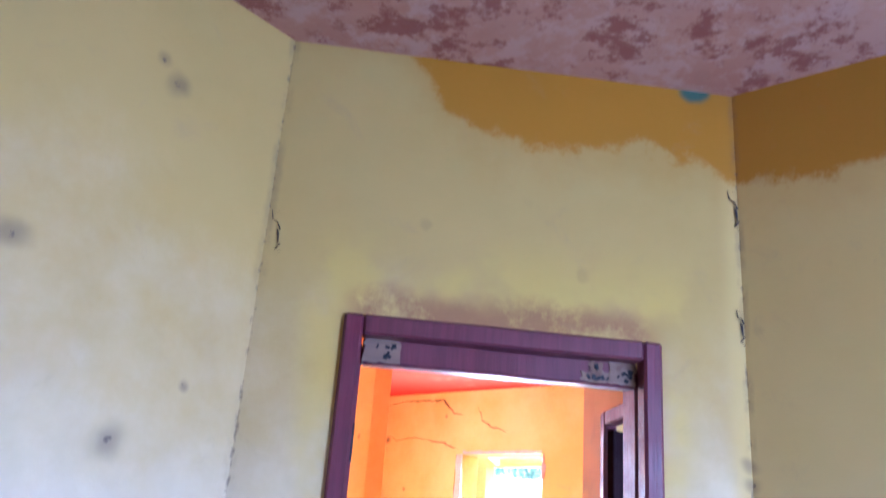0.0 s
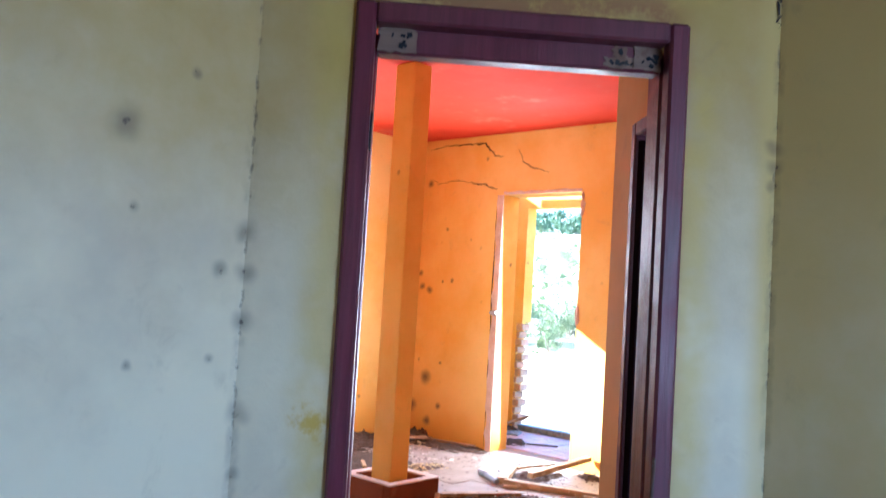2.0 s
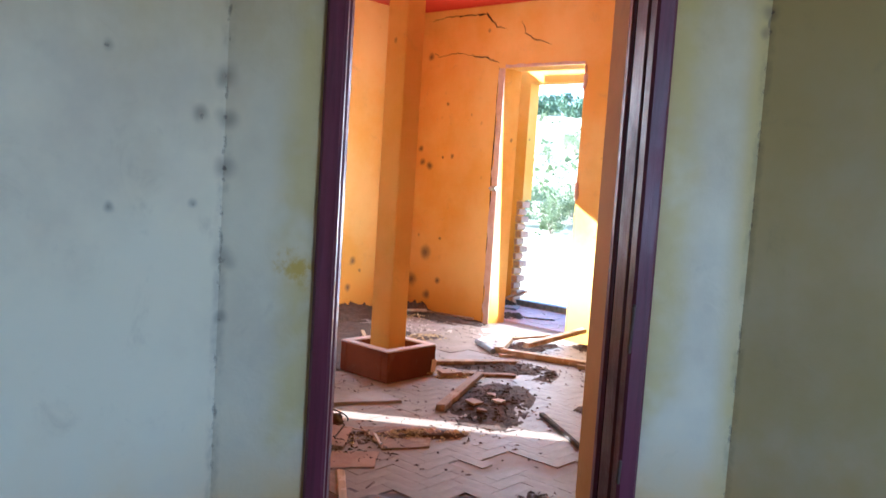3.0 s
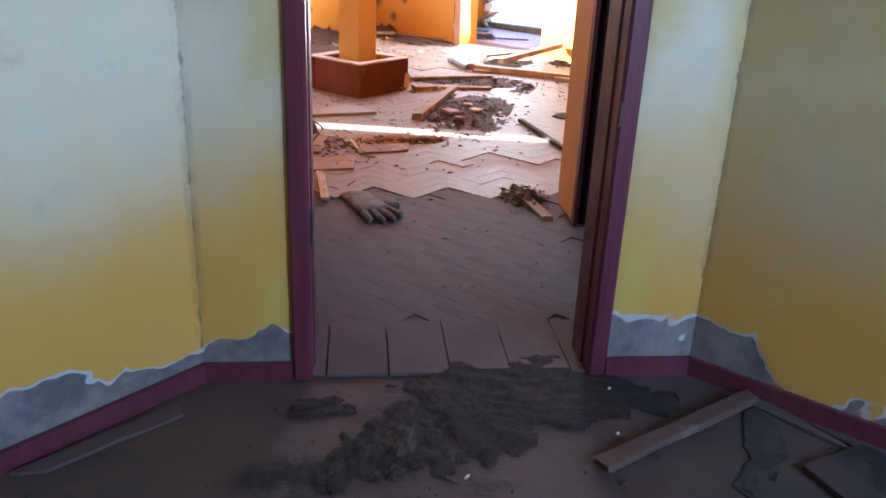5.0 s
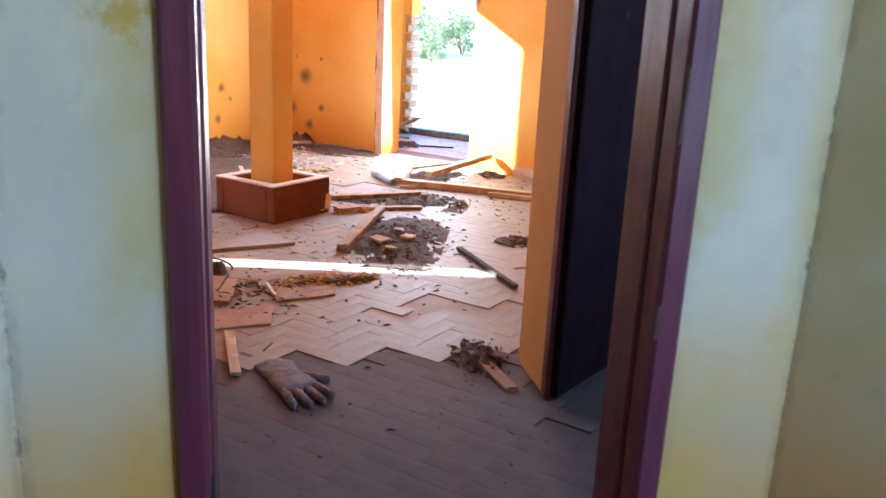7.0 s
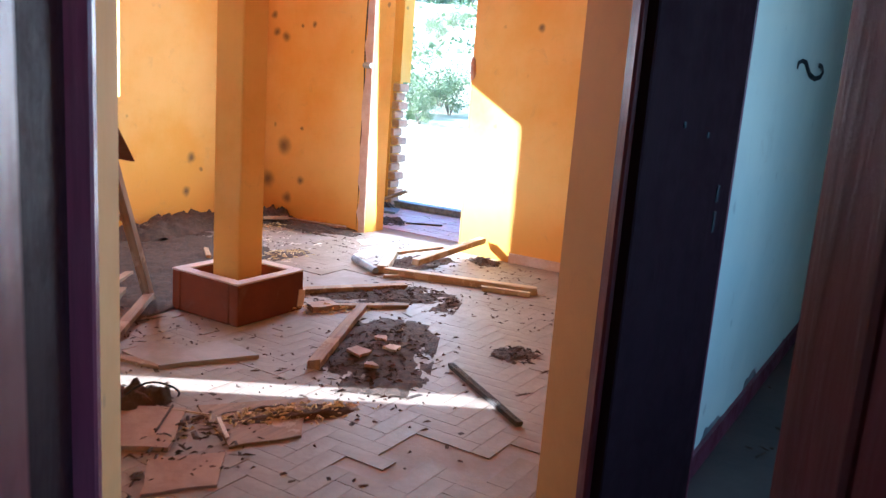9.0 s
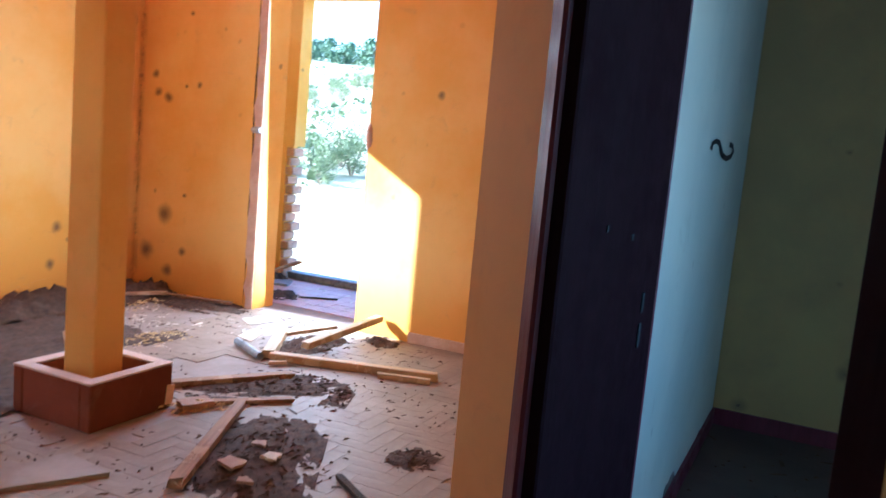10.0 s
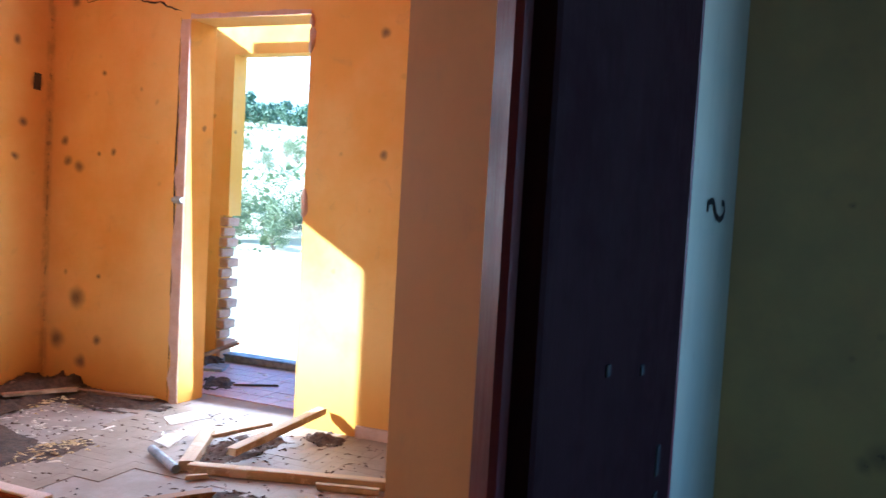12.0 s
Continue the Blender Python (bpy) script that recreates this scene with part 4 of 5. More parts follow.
soil_sheet("corner_debris", (2.0, 3.25), 0.45, 0.30, 0.025, M_LITTER, "trodden leaves and rubbish behind the planter", 68, 10, -0.3)
soil_sheet("corner_debris", (4.42, 4.05), 0.20, 0.50, 0.06, M_LITTER, "soil along the foot of the wall", 69, 0)
timber("long_batten", (4.30, 4.70), (4.50, 3.72), 0.045, 0.02, M_WOOD, "long batten lying along the wall", z=0.03)
timber("long_batten", (4.0, 4.42), (4.36, 4.20), 0.05, 0.02, M_WOOD, "dark broken batten in the corner", z=0.05)
timber("pale_offcut", (3.02, 3.62), (3.16, 3.80), 0.03, 0.02, M_WOODP, "pale wood offcut among leaves", z=0.03)
timber("pale_offcut", (1.98, 3.55), (2.02, 3.42), 0.035, 0.015, M_PALELITTER, "pale wood offcut among leaves", z=0.03)
timber("long_batten", (1.95, 3.30), (2.42, 3.60), 0.04, 0.02, M_WOOD, "batten half buried in leaves", z=0.03)

# Broken trestle of timbers with a hanging panel.
trestle = empty("broken_trestle", pose(0, 0, 0), "broken wooden trestle with a torn panel hanging on it", "trestle")


def strut(p0, p1, w, h, name, material, label=""):
    a, b = Vector(p0), Vector(p1)
    bm, _ = stick((0, 0), ((b - a).length, 0), w, h, z=0)
    ob = part(name, bm, material, trestle, label)
    turn = (b - a).to_track_quat("X", "Z").to_matrix().to_4x4()
    ob.matrix_local = Matrix.Translation(a) @ turn
    return ob


strut((2.19, 3.15, 0.005), (1.72, 3.02, 1.30), 0.05, 0.035, "post", M_WOOD)
strut((2.05, 3.28, 0.005), (1.70, 3.06, 0.95), 0.045, 0.03, "post", M_WOOD)
strut((1.60, 2.69, 0.005), (2.19, 3.14, 0.03), 0.05, 0.03, "foot", M_WOOD)
strut((1.66, 2.92, 0.005), (2.16, 3.32, 0.03), 0.045, 0.03, "foot", M_WOOD)
strut((1.58, 2.67, 0.0), (1.50, 2.78, 1.15), 0.05, 0.035, "post", M_WOOD)
strut((1.50, 2.76, 0.60), (2.0, 3.12, 0.46), 0.04, 0.03, "rail", M_WOOD)
for pts, lab in (([(1.60, 2.86, 1.34), (1.74, 2.80, 0.98), (1.80, 2.74, 0.80), (1.60, 2.74, 0.84), (1.48, 2.78, 1.30)], "torn dark board"), ([(1.55, 2.82, 0.80), (1.80, 2.98, 0.76), (1.92, 3.06, 0.46), (1.60, 2.86, 0.42)], "grey torn sheet")):
    bm = bmesh.new()
    front = [bm.verts.new(p) for p in pts]
    back = [bm.verts.new(Vector(p) + Vector((-0.008, 0.012, 0))) for p in pts]
    bm.faces.new(front)
    bm.faces.new(back[::-1])
    for k in range(len(pts)):
        bm.faces.new((front[k], back[k], back[(k + 1) % len(pts)], front[(k + 1) % len(pts)]))
    part("panel", bm, M_DARKWOOD if lab.startswith("torn") else M_ROOMFLOOR, trestle, lab)

# Dry grass at the foot of the wall.
bm = bmesh.new()
for k in range(40):
    x0, y0 = 3.0 + rng.uniform(-0.25, 0.35), 4.55 + rng.uniform(-0.12, 0.1)
    a, n = rng.uniform(-0.6, 3.6), rng.uniform(0.1, 0.35)
    prev = None
    for j in range(5):
        f = j / 4
        c = Vector((x0 + n * f * math.cos(a), y0 + 0.3 * n * f * math.sin(a), 0.05 + n * 0.9 * f * (1.15 - 0.6 * f)))
        w = 0.002 * (1 - f * 0.8)
        now = (bm.verts.new(c - Vector((w, w, 0))), bm.verts.new(c + Vector((w, w, 0))))
        if prev:
            bm.faces.new((*prev, now[1], now[0]))
        prev = now
tagged(link("dry_grass", bm, M_STRAW), "dry grass growing from debris by the wall", "grass", kind="stuff")


# ---- litter scattered over the floors ----
def scatter(name, count, area, material, label, sizes, seed, keep=None):
    r = random.Random(seed)
    bm = bmesh.new()
    made = 0
    while made < count:
        x, y = r.uniform(area[0], area[1]), r.uniform(area[2], area[3])
        if keep and not keep(x, y, r):
            continue
        made += 1
        n, w, h = r.uniform(*sizes) * r.choice((1, 1, 2.4)), r.uniform(*sizes) * 0.6, r.uniform(0.002, 0.007)
        a = r.uniform(0, 6.3)
        ca, sa = math.cos(a), math.sin(a)
        vs = []
        for lx, ly, z in ((-1, -1, 0), (1, -0.8, 0), (0.9, 1, 0), (-0.8, 0.9, 0), (0, 0, 1)):
            lx, ly = lx * n * r.uniform(0.3, 0.6), ly * w * r.uniform(0.3, 0.6)
            vs.append(bm.verts.new((x + lx * ca - ly * sa, y + lx * sa + ly * ca, 0.0055 + z * h)))
        for k in range(4):
            bm.faces.new((vs[k], vs[(k + 1) % 4], vs[4]))
    return tagged(link(name, bm, material), label, "litter", kind="stuff")


in_hall = lambda x, y, r: x + y > 2.0 and not (1.9 < x - 0.3 < 2.5 and 2.5 < y < 3.05)
patchy = lambda x, y, r: in_hall(x, y, r) and noise.noise(Vector((x * 1.3, y * 1.3, 5))) + 0.25 * (y - 2) > r.uniform(-0.1, 0.5)
scatter("floor_litter", 1300, (0.8, 4.5, 0.7, 4.6), M_LITTER, "dark crumbs and dry leaves over the hall floor", (0.005, 0.022), 1, patchy)
scatter("floor_litter", 220, (0.8, 4.5, 0.7, 4.6), M_LITTER, "dark crumbs over the hall floor", (0.010, 0.045), 2, in_hall)
in_corner = lambda x, y, r: in_hall(x, y, r) and noise.noise(Vector((x * 2.3, y * 2.3, 9))) > r.uniform(-0.5, 0.3)
scatter("floor_litter", 1300, (0.85, 2.9, 3.05, 4.7), M_LITTER, "thick dark leaves and crumbs behind the trestle", (0.015, 0.06), 7, in_corner)
scatter("floor_litter", 45, (3.2, 4.3, 1.5, 2.7), M_LITTER, "brown crumbs around the fallen timbers", (0.008, 0.03), 8, in_hall)
scatter("floor_litter", 700, (1.2, 4.3, 2.4, 4.6), M_PALELITTER, "pale paper and chips among the leaves", (0.010, 0.045), 3, lambda x, y, r: y > 3.2 and patchy(x, y, r))
scatter("floor_litter", 60, (0.3, 1.4, 0.1, 1.3), M_LITTER, "crumbs over the passage floor", (0.006, 0.02), 4, lambda x, y, r: 0.4 < x + y < 2 and -0.6 < x - y < 0.75)
scatter("floor_litter", 160, (-1.4, 0.4, -1.1, 0.35), M_CHAR, "dark crumbs on the room floor", (0.005, 0.02), 5, lambda x, y, r: x + y < -0.02)
scatter("floor_litter", 160, (1.4, 4.5, -1.0, 0.3), M_LITTER, "flakes on the side room floor", (0.01, 0.04), 6)
scatter("floor_litter", 160, (4.95, 5.8, 2.8, 4.6), M_PALELITTER, "chips and paper over the porch floor", (0.01, 0.05), 7)

# ---- side room ----
MARK = [(3.02, 1.36), (3.03, 1.40), (3.10, 1.42), (3.17, 1.415), (3.22, 1.38), (3.28, 1.345), (3.40, 1.325), (3.52, 1.345), (3.57, 1.385), (3.53, 1.42), (3.44, 1.425)]
bm = bmesh.new()
rows = []
MARK = [(3.3 + (x - 3.3) * 1.2, 1.39 + (z - 1.375) * 0.6) for x, z in MARK]
for k, (x, z) in enumerate(MARK):
    x2, z2 = MARK[min(k + 1, len(MARK) - 1)]
    x1, z1 = MARK[max(k - 1, 0)]
    d = math.hypot((x2 - x1) * 0.3, z2 - z1)
    w = 0.011 * (0.5 + 0.5 * min(1, k / 3))
    rows.append((bm.verts.new((x - (z2 - z1) / d * w * 3.2, 0.3365, z + (x2 - x1) * 0.3 / d * w)), bm.verts.new((x + (z2 - z1) / d * w * 3.2, 0.3365, z - (x2 - x1) * 0.3 / d * w))))
for (p, q), (r, t) in zip(rows, rows[1:]):
    bm.faces.new((p, q, t, r))
tagged(link("painted_mark", bm, M_BLACK), "black brushed figure painted on the pale wall", "wall marking")

# ---- porch ----
threshold = timber("threshold_beam", (5.93, 4.22), (5.93, 2.95), 0.12, 0.06, M_PIPE, "dark weathered threshold beam in the outer doorway", z=0.0)
board("broken_sheet", [(5.40, 4.22), (5.62, 4.30), (5.70, 4.05), (5.50, 3.95)], 0.02, M_PIPE, "bluish broken sheet on the porch floor", "sheet")
timber("leaning_board", (5.55, 4.36), (5.80, 4.05), 0.10, 0.02, M_WOOD, "grey board fallen in the porch corner", lift=0.16)
soil_sheet("porch_debris", (5.2, 3.75), 0.22, 0.12, 0.03, M_LITTER, "dirt heap inside the doorway", 71, 30)
soil_sheet("porch_debris", (5.65, 4.3), 0.2, 0.2, 0.10, M_LITTER, "rubble in the porch corner", 73, 30)
timber("thin_branch", (5.20, 3.62), (5.36, 3.36), 0.015, 0.012, M_CHAR, "thin dark branch on the porch floor", "branch")
PORCH = bpy.data.objects["wall_porch_east"]
for k in range(14):
    deep = 0.085 if k % 2 else 0.04
    ob = part("brick", block(0.15, deep, 0.070, bevel=0.008), M_BRICK, PORCH)
    ob.matrix_world = pose(5.96 + rng.uniform(-0.012, 0.012), 4.332 - deep / 2, 0.004 + k * 0.083, 0, 0, rng.uniform(-2, 2))


# ---- outdoors ----
def land(x, y):
    """Height of the ground: level round the house, then a slope that climbs to the ridge in the east."""
    d = max(0.0, math.hypot(x - 5, y - 3) - 16)
    rise = 0.125 * d - 0.00012 * d * d if d < 190 else 0.125 * 190 - 0.00012 * 190 * 190
    bank = 0.5 * math.tanh((d - 6) / 3) if d > 0 else 0.5 * math.tanh(-2)
    return -0.12 + rise * 0.95 + 0.5 * (bank + 0.5 * math.tanh(2)) + 0.5 * min(1, d / 30) * noise.noise(Vector((x * 0.05, y * 0.05, 0)))


bm = bmesh.new()
rings = [0.0, 3, 6, 9, 12, 15, 17, 19, 21, 23, 25, 28, 32, 37, 43, 50, 60, 72, 86, 105, 130, 160, 195, 240, 320, 500]
spokes = 72
net = {}
for i, r in enumerate(rings):
    for k in range(spokes if i else 1):
        a = 2 * math.pi * k / spokes
        x, y = 3 + r * math.cos(a), 1 + r * math.sin(a)
        inside = r < 9
        net[i, k] = bm.verts.new((x, y, -0.14 if inside else land(x, y)))
for k in range(spokes):
    bm.faces.new((net[0, 0], net[1, k], net[1, (k + 1) % spokes]))
    for i in range(1, len(rings) - 1):
        bm.faces.new((net[i, k], net[i + 1, k], net[i + 1, (k + 1) % spokes], net[i, (k + 1) % spokes]))
for f in bm.faces:
    f.smooth = True
structure("ground", bm, M_GROUND, "dry pale grassland rising to a hillside", "ground")


def crown_mesh(bm, centre, radius, leaves, size, r):
    """Many small leaves gathered in uneven clumps round the limbs."""
    clumps = [(Vector(centre) + Vector((r.gauss(0, 0.5), r.gauss(0, 0.5), r.gauss(0, 0.33))) * radius, radius * r.uniform(0.22, 0.45)) for _ in range(14)]
    for k in range(leaves):
        c, q = clumps[k % len(clumps)]
        d = Vector((r.gauss(0, 1), r.gauss(0, 1), r.gauss(0, 1))).normalized()
        p = c + d * q * r.uniform(0.55, 1.05)
        u = Vector((r.gauss(0, 1), r.gauss(0, 1), r.gauss(0, 1))).normalized()
        v = u.cross(d + Vector((0.01, 0.02, 0.03))).normalized()
        s = size * r.uniform(0.6, 1.3)
        bm.faces.new([bm.verts.new(p + u * s), bm.verts.new(p + v * s * 0.45), bm.verts.new(p - u * s), bm.verts.new(p - v * s * 0.45)])


def tree(name, at, height, radius, leaves, size, material, label, seed):
    r = random.Random(seed)
    t = empty(name, pose(*at), label, "bush" if height < 3 else "tree", "growth on the hillside")
    bm = bmesh.new()
    for k in range(5):
        a = k * 1.3 + r.uniform(0, 0.5)
        tip = Vector((math.cos(a) * radius * 0.5, math.sin(a) * radius * 0.5, height * r.uniform(0.5, 0.8)))
        prev = None
        for j in range(5):
            f = j / 4
            c = Vector((tip.x * f ** 1.5, tip.y * f ** 1.5, -0.2 + (tip.z + 0.2) * f))
            w = 0.045 * height * (1 - 0.8 * f) * 0.5
            ring = [bm.verts.new(c + Vector((math.cos(q * 1.257) * w, math.sin(q * 1.257) * w, 0))) for q in range(5)]
            if prev:
                for q in range(5):
                    bm.faces.new((prev[q], prev[(q + 1) % 5], ring[(q + 1) % 5], ring[q]))
            prev = ring
    part("trunk", bm, M_BARK, t)
    bm = bmesh.new()
    crown_mesh(bm, (0, 0, height * 0.52), radius, leaves, size, r)
    part("crown", bm, material, t)
    return t


def grown(x, y):
    return (x, y, land(x, y))


bush = tree("bush", grown(19.4, 13.2), 1.15, 0.82, 2600, 0.036, M_LEAF, "green leafy bush in dry grass", 1)
for x, y, k in ((18.6, 13.9, 0.95), (20.3, 12.6, 1.0), (19.9, 14.6, 1.05), (21.2, 13.5, 1.1), (18.3, 12.3, 0.7), (17.9, 14.9, 0.9), (9.5, 19.0, 1.2), (12.0, 20.5, 1.3), (7.5, 21.0, 1.0), (33, 23, 0.8), (38, 24.5, 0.9), (36, 27.5, 1.0)):
    copy_thing(bush, Matrix.Translation(grown(x, y)) @ Matrix.Rotation(x * 3, 4, "Z") @ Matrix.Scale(k, 4))
far = tree("tree", grown(110, 74), 3.4, 2.4, 900, 0.30, M_FARLEAF, "dark green tree on the ridge", 2)
rng = random.Random(12)
for k in range(70):
    a, d = radians(rng.uniform(18, 72)), rng.uniform(95, 190)
    x, y = 3 + d * math.cos(a), 1 + d * math.sin(a)
    copy_thing(far, Matrix.Translation(grown(x, y)) @ Matrix.Rotation(k * 1.7, 4, "Z") @ Matrix.Scale(rng.uniform(0.6, 1.3), 4))
for k in range(26):
    a, d = radians(rng.uniform(24, 66)), rng.uniform(45, 90)
    x, y = 3 + d * math.cos(a), 1 + d * math.sin(a)
    copy_thing(bush, Matrix.Translation(grown(x, y)) @ Matrix.Rotation(k * 1.7, 4, "Z") @ Matrix.Scale(rng.uniform(0.5, 1.1), 4))
bm = bmesh.new()
for k in range(5000):
    d, a = rng.uniform(7, 34), radians(rng.uniform(15, 75))
    x, y = 3 + d * math.cos(a), 1 + d * math.sin(a)
    if x < 6.3 and y < 5.4:
        continue
    z = land(x, y) if d > 9 else -0.14
    n, b = rng.uniform(0.08, 0.30), rng.uniform(0, 6.3)
    w = 0.006
    lean = Vector((math.cos(b), math.sin(b), 0)) * n * 0.4
    p = Vector((x, y, z - 0.02))
    bm.faces.new((bm.verts.new(p + Vector((w, w, 0))), bm.verts.new(p - Vector((w, w, 0))), bm.verts.new(p + lean + Vector((0, 0, n)))))
tagged(link("dry_grass", bm, M_STRAW), "dry pale grass outside the house", "grass", kind="stuff")

bm = bmesh.new()
for k in range(2600):
    d, a = 18 + 110 * rng.random() ** 1.6, radians(rng.uniform(22, 50))
    x, y = 3 + d * math.cos(a), 1 + d * math.sin(a)
    if noise.noise(Vector((x * 0.16, y * 0.16, 2))) < rng.uniform(-0.1, 0.5):
        continue
    size = rng.uniform(0.10, 0.30) * (0.6 + d / 60)
    for j in range(5):
        p = Vector(grown(x, y)) + Vector((rng.gauss(0, 0.8), rng.gauss(0, 0.8), rng.uniform(0.1, 0.8))) * size
        u = Vector((rng.gauss(0, 1), rng.gauss(0, 1), rng.gauss(0, 0.5))).normalized() * size * 0.6
        v = Vector((rng.gauss(0, 0.4), rng.gauss(0, 0.4), 1)).normalized() * size * 0.5
        bm.faces.new([bm.verts.new(p + u), bm.verts.new(p + v), bm.verts.new(p - u), bm.verts.new(p - v * 0.6)])
tagged(link("hillside_scrub", bm, M_LEAF), "low dusty scrub and tufts over the dry slope", "scrub", kind="stuff")

# A parked car, seen through the hall window.
M_CARBLUE = glassless("blue_car_paint", (0.05, 0.16, 0.50), 0.25)
M_CARWHITE = glassless("white_bumper", (0.75, 0.75, 0.76), 0.3)
M_GLASS = glassless("dark_car_glass", (0.02, 0.025, 0.03), 0.08)
M_TYRE = glassless("tyre_rubber", (0.02, 0.02, 0.02), 0.8)
car = empty("car", pose(8.2, 12.6, -0.14, 0, 0, 20), "blue parked car with a white bumper in dry grass", "car")


def profile(points, half, shrink=0.0):
    """A body of a side outline, narrower towards its top, with rounded edges."""
    bm = bmesh.new()
    top = max(z for _, z in points)
    left = [bm.verts.new((x, half - shrink * z / top, z)) for x, z in points]
    right = [bm.verts.new((x, -half + shrink * z / top, z)) for x, z in points]
    k = len(points)
    bm.faces.new(left[::-1])
    bm.faces.new(right)
    for i in range(k):
        bm.faces.new((left[i], left[(i + 1) % k], right[(i + 1) % k], right[i]))
    bmesh.ops.recalc_face_normals(bm, faces=bm.faces)
    bmesh.ops.bevel(bm, geom=list(bm.edges), offset=0.04, segments=2, affect="EDGES")
    return bm


part("body", profile([(-2.0, 0.25), (2.0, 0.25), (2.05, 0.6), (1.9, 0.82), (0.8, 0.92), (-1.9, 0.95), (-2.05, 0.6)], 0.82, 0.06), M_CARBLUE, car)
cabin = part("cabin", profile([(-1.7, 0.88), (0.95, 0.88), (0.35, 1.42), (-1.3, 1.45)], 0.78, 0.14), M_CARBLUE, car)
for sgn in (-1, 1):
    part("side_window", block(1.5, 0.02, 0.34, pose(-0.45, sgn * 0.70, 0.98, -sgn * 8), 0.02), M_GLASS, cabin)
part("windscreen", block(0.02, 1.25, 0.52, pose(0.70, 0, 0.93, 0, -46), 0.005), M_GLASS, cabin)
for x in (-2.03, 2.03):
    part("bumper", block(0.16, 1.6, 0.2, pose(x, 0, 0.30), 0.03), M_CARWHITE, car)
for x in (-1.25, 1.25):
    for sgn in (-1, 1):
        bm = bmesh.new()
        bmesh.ops.create_cone(bm, cap_ends=True, segments=24, radius1=0.30, radius2=0.30, depth=0.18, matrix=pose(x, sgn * 0.76, 0.30, 90))
        wheel = part("wheel", bm, M_TYRE, car)
        bm = bmesh.new()
        bmesh.ops.create_cone(bm, cap_ends=True, segments=16, radius1=0.18, radius2=0.14, depth=0.02, matrix=pose(x, sgn * 0.858, 0.30, 90 * sgn))
        part("rim", bm, M_STEEL, wheel)

# ---- floor blocks ----
W, L = 0.075, 0.225
HALL = bpy.data.objects["floor_hall"]
PASSAGE = bpy.data.objects["floor_passage"]


def plate_mesh(name, sx, sy, h, c=0.003):
    bm = bmesh.new()
    low = [bm.verts.new((x * sx / 2, y * sy / 2, -0.004)) for x, y in ((-1, -1), (1, -1), (1, 1), (-1, 1))]
    mid = [bm.verts.new((x * sx / 2, y * sy / 2, h - c)) for x, y in ((-1, -1), (1, -1), (1, 1), (-1, 1))]
    top = [bm.verts.new((x * (sx / 2 - c), y * (sy / 2 - c), h)) for x, y in ((-1, -1), (1, -1), (1, 1), (-1, 1))]
    for k in range(4):
        bm.faces.new((low[k], low[(k + 1) % 4], mid[(k + 1) % 4], mid[k]))
        bm.faces.new((mid[k], mid[(k + 1) % 4], top[(k + 1) % 4], top[k]))
    bm.faces.new(top)
    bm.normal_update()
    me = bpy.data.meshes.new(name)
    bm.to_mesh(me)
    bm.free()
    return me


flat_block = plate_mesh("floor_block", L - 0.0008, W - 0.0008, 0.0045, 0.0007)
flat_block.materials.append(M_PARQUET)
rng = random.Random(77)
spots = []
for n in range(-30, 90):
    for m in range(-30, 30):
        for up in (0, 1):
            gx, gy = (n + 4 * m + (3 if up else 0)), (n - 2 * m - (2 if up else 0))
            cx, cy = (gx + (0.5 if up else 1.5)) * W + 0.01, (gy + (1.5 if up else 0.5)) * W + 0.02
            if cx + cy < 2.10 or not (0.70 < cx < 4.55 and 0.62 < cy < 3.6):
                continue
            if 2.1 < cx < 2.8 and 2.42 < cy < 3.13:
                continue
            if noise.noise(Vector((cx * 0.9, cy * 0.9, 9))) > 0.33 and cx + cy > 2.6:
                continue
            spots.append((cx + cy, cx, cy, up))
spots.sort()
for k, (_, cx, cy, up) in enumerate(spots[:300]):
    ob = new("floor_block", flat_block)
    ob.parent = HALL
    ob.matrix_world = pose(cx, cy, (0.004 if cx + cy < 2.24 else 0.0) + rng.uniform(-0.0003, 0.0003) + (0.0012 if rng.random() > 0.95 else 0), rng.uniform(-0.06, 0.06), rng.uniform(-0.06, 0.06), (90 if up else 0) + rng.uniform(-0.3, 0.3))
verts, faces = [], []
source = [v.co.copy() for v in flat_block.vertices]
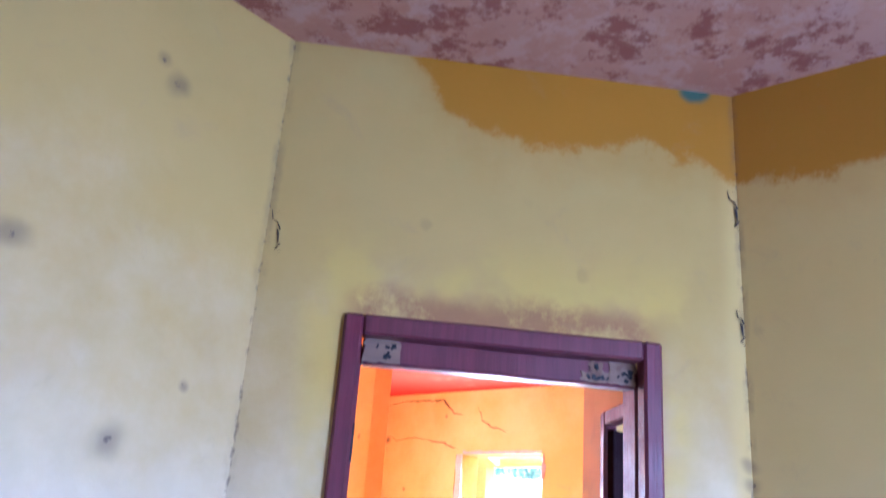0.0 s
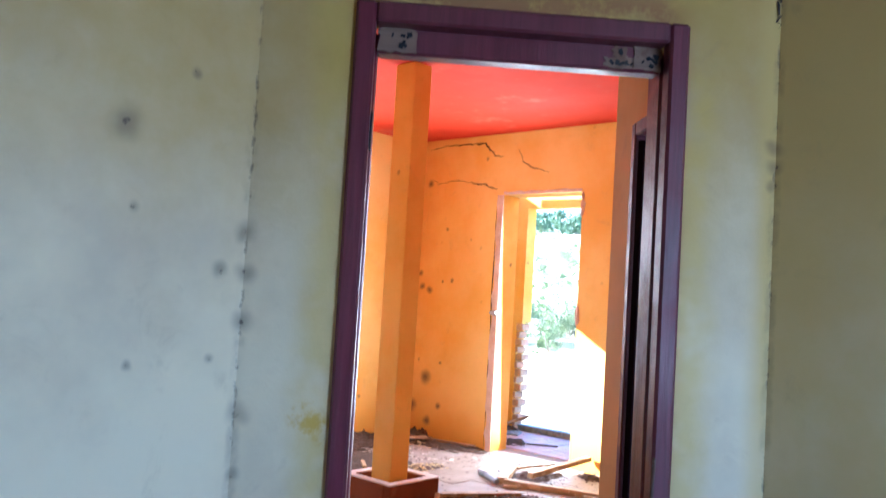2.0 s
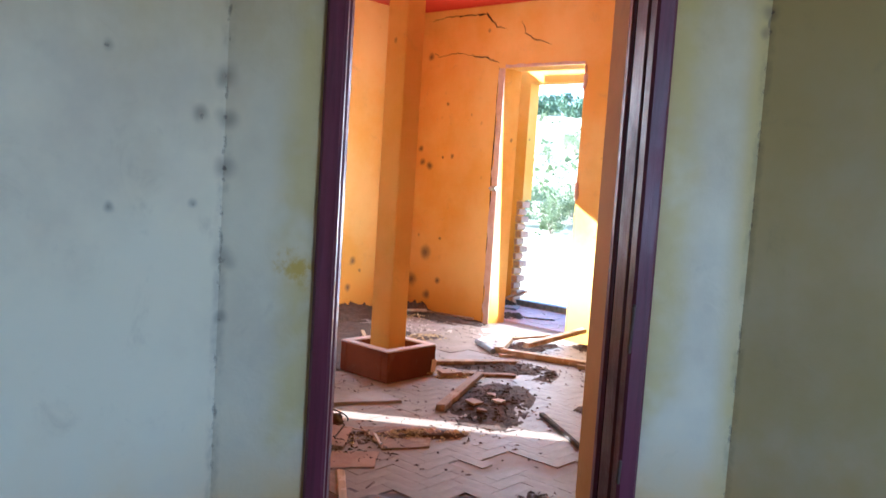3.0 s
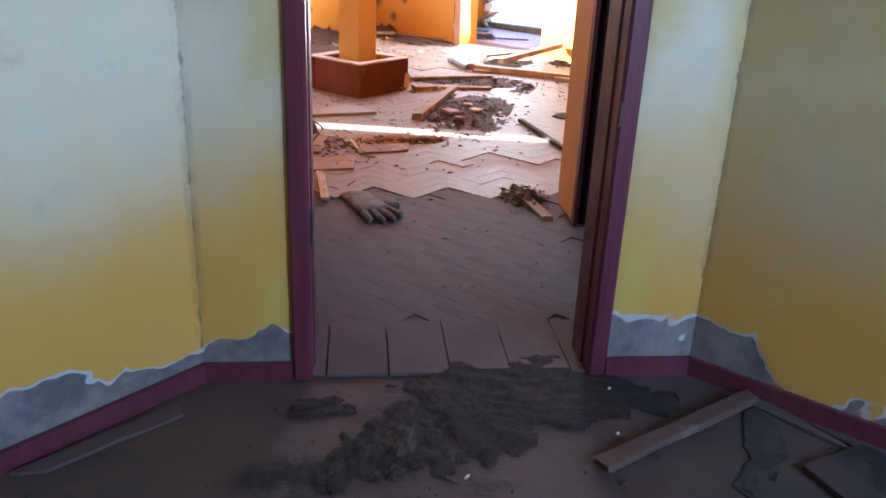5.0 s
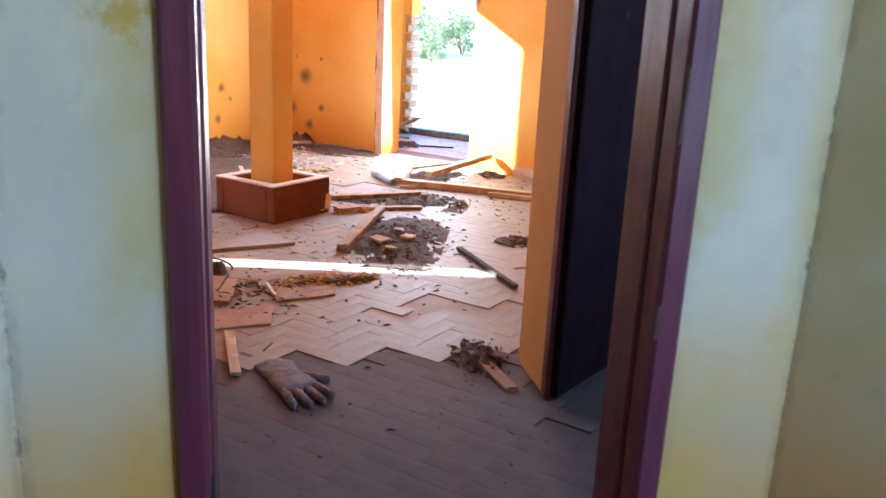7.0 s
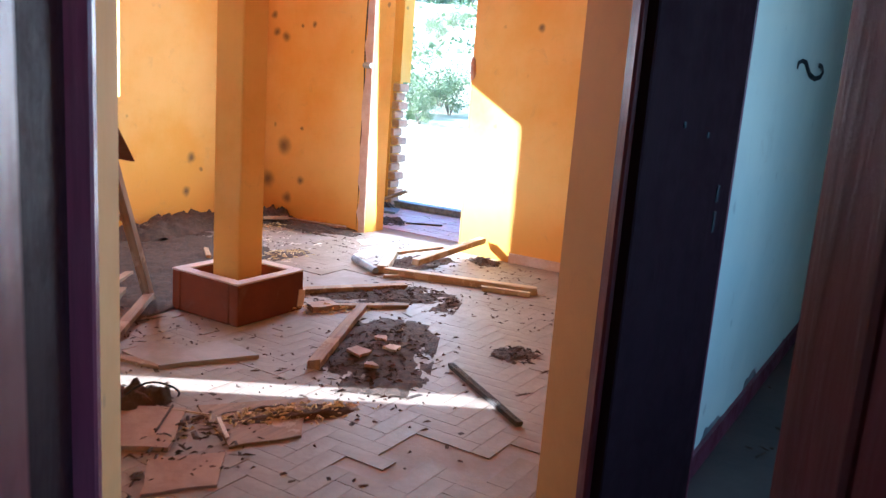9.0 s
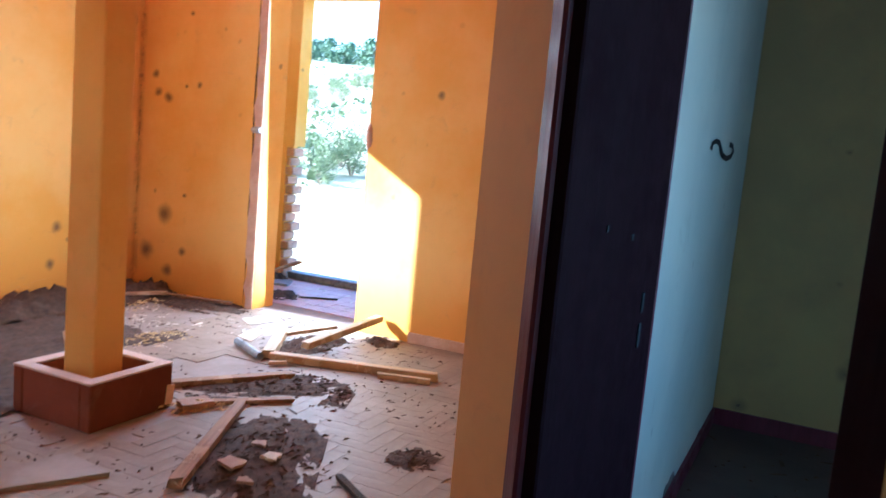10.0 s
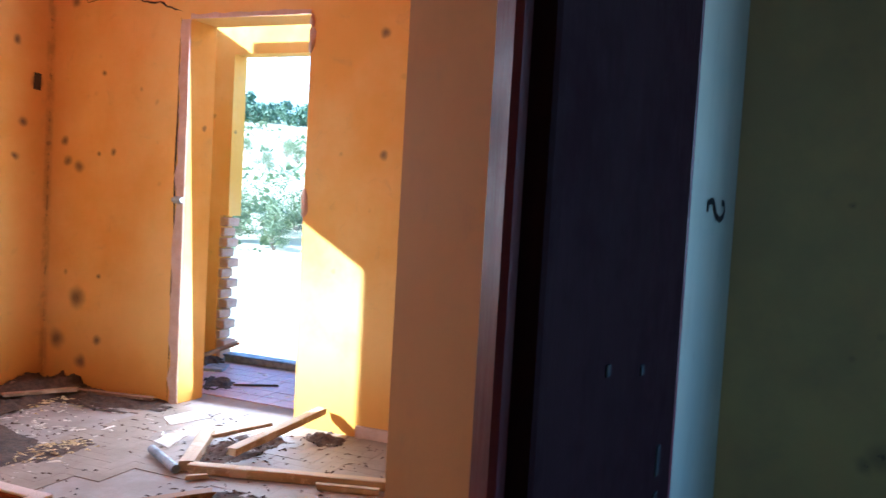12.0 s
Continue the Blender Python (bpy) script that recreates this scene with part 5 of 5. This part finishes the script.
polys = [tuple(p.vertices) for p in flat_block.polygons]
for _, cx, cy, up in spots[300:]:
    m = pose(cx, cy, (0.004 if cx + cy < 2.24 else 0.0) + rng.uniform(-0.0003, 0.0003) + (0.0012 if rng.random() > 0.95 else 0), rng.uniform(-0.06, 0.06), rng.uniform(-0.06, 0.06), (90 if up else 0) + rng.uniform(-0.3, 0.3))
    base = len(verts)
    verts += [tuple(m @ c) for c in source]
    faces += [tuple(base + i for i in p) for p in polys]
me = bpy.data.meshes.new("floor_blocks")
me.from_pydata(verts, [], faces)
me.materials.append(M_PARQUET)
rest = new("floor_blocks", me)
rest.parent = HALL
tagged(rest, "dusty herringbone floor blocks", kind="stuff")

# Short boards lie side by side across the threshold.
for k in range(6):
    u0 = -0.336 + k * 0.112
    end = 0.03 + rng.uniform(-0.02, 0.02)
    part("sill_board", prism(bmesh.new(), [Q(u0, end), Q(u0 + 0.109, end), Q(u0 + 0.109, 0.43), Q(u0, 0.43)], 0.0, 0.0078 + rng.uniform(0, 0.0008)), M_PASSAGE, PASSAGE)

# Boards of the passage run across it, with a few open joints.
strip = plate_mesh("floor_board", 0.3017, 0.0732, 0.0035, 0.0003)
strip.materials.append(M_PASSAGE)
for i in range(-14, 18):
    for k in range(-6, 9):
        cx, cy = 0.6 + (i * 0.0735) , 0.45 + k * 0.302 + (0.151 if i % 2 else 0)
        s, u = cx + cy, (cx - cy) / 2
        if not (0.34 < s < 2.06 and -0.36 < u < 0.44):
            continue
        ob = new("floor_board", strip)
        ob.parent = PASSAGE
        ob.matrix_world = pose(cx, cy, 0.0035 + rng.uniform(-0.0001, 0.0001), 0, 0, 90 + rng.uniform(-0.3, 0.3))

tile = plate_mesh("floor_tile", 0.147, 0.147, 0.006, 0.002)
tile.materials.append(M_PORCHTILE)
for i in range(6):
    for k in range(14):
        ob = new("floor_tile", tile)
        ob.parent = HALL
        ob.matrix_world = pose(4.98 + i * 0.15, 2.60 + k * 0.15, rng.uniform(-0.001, 0.001))
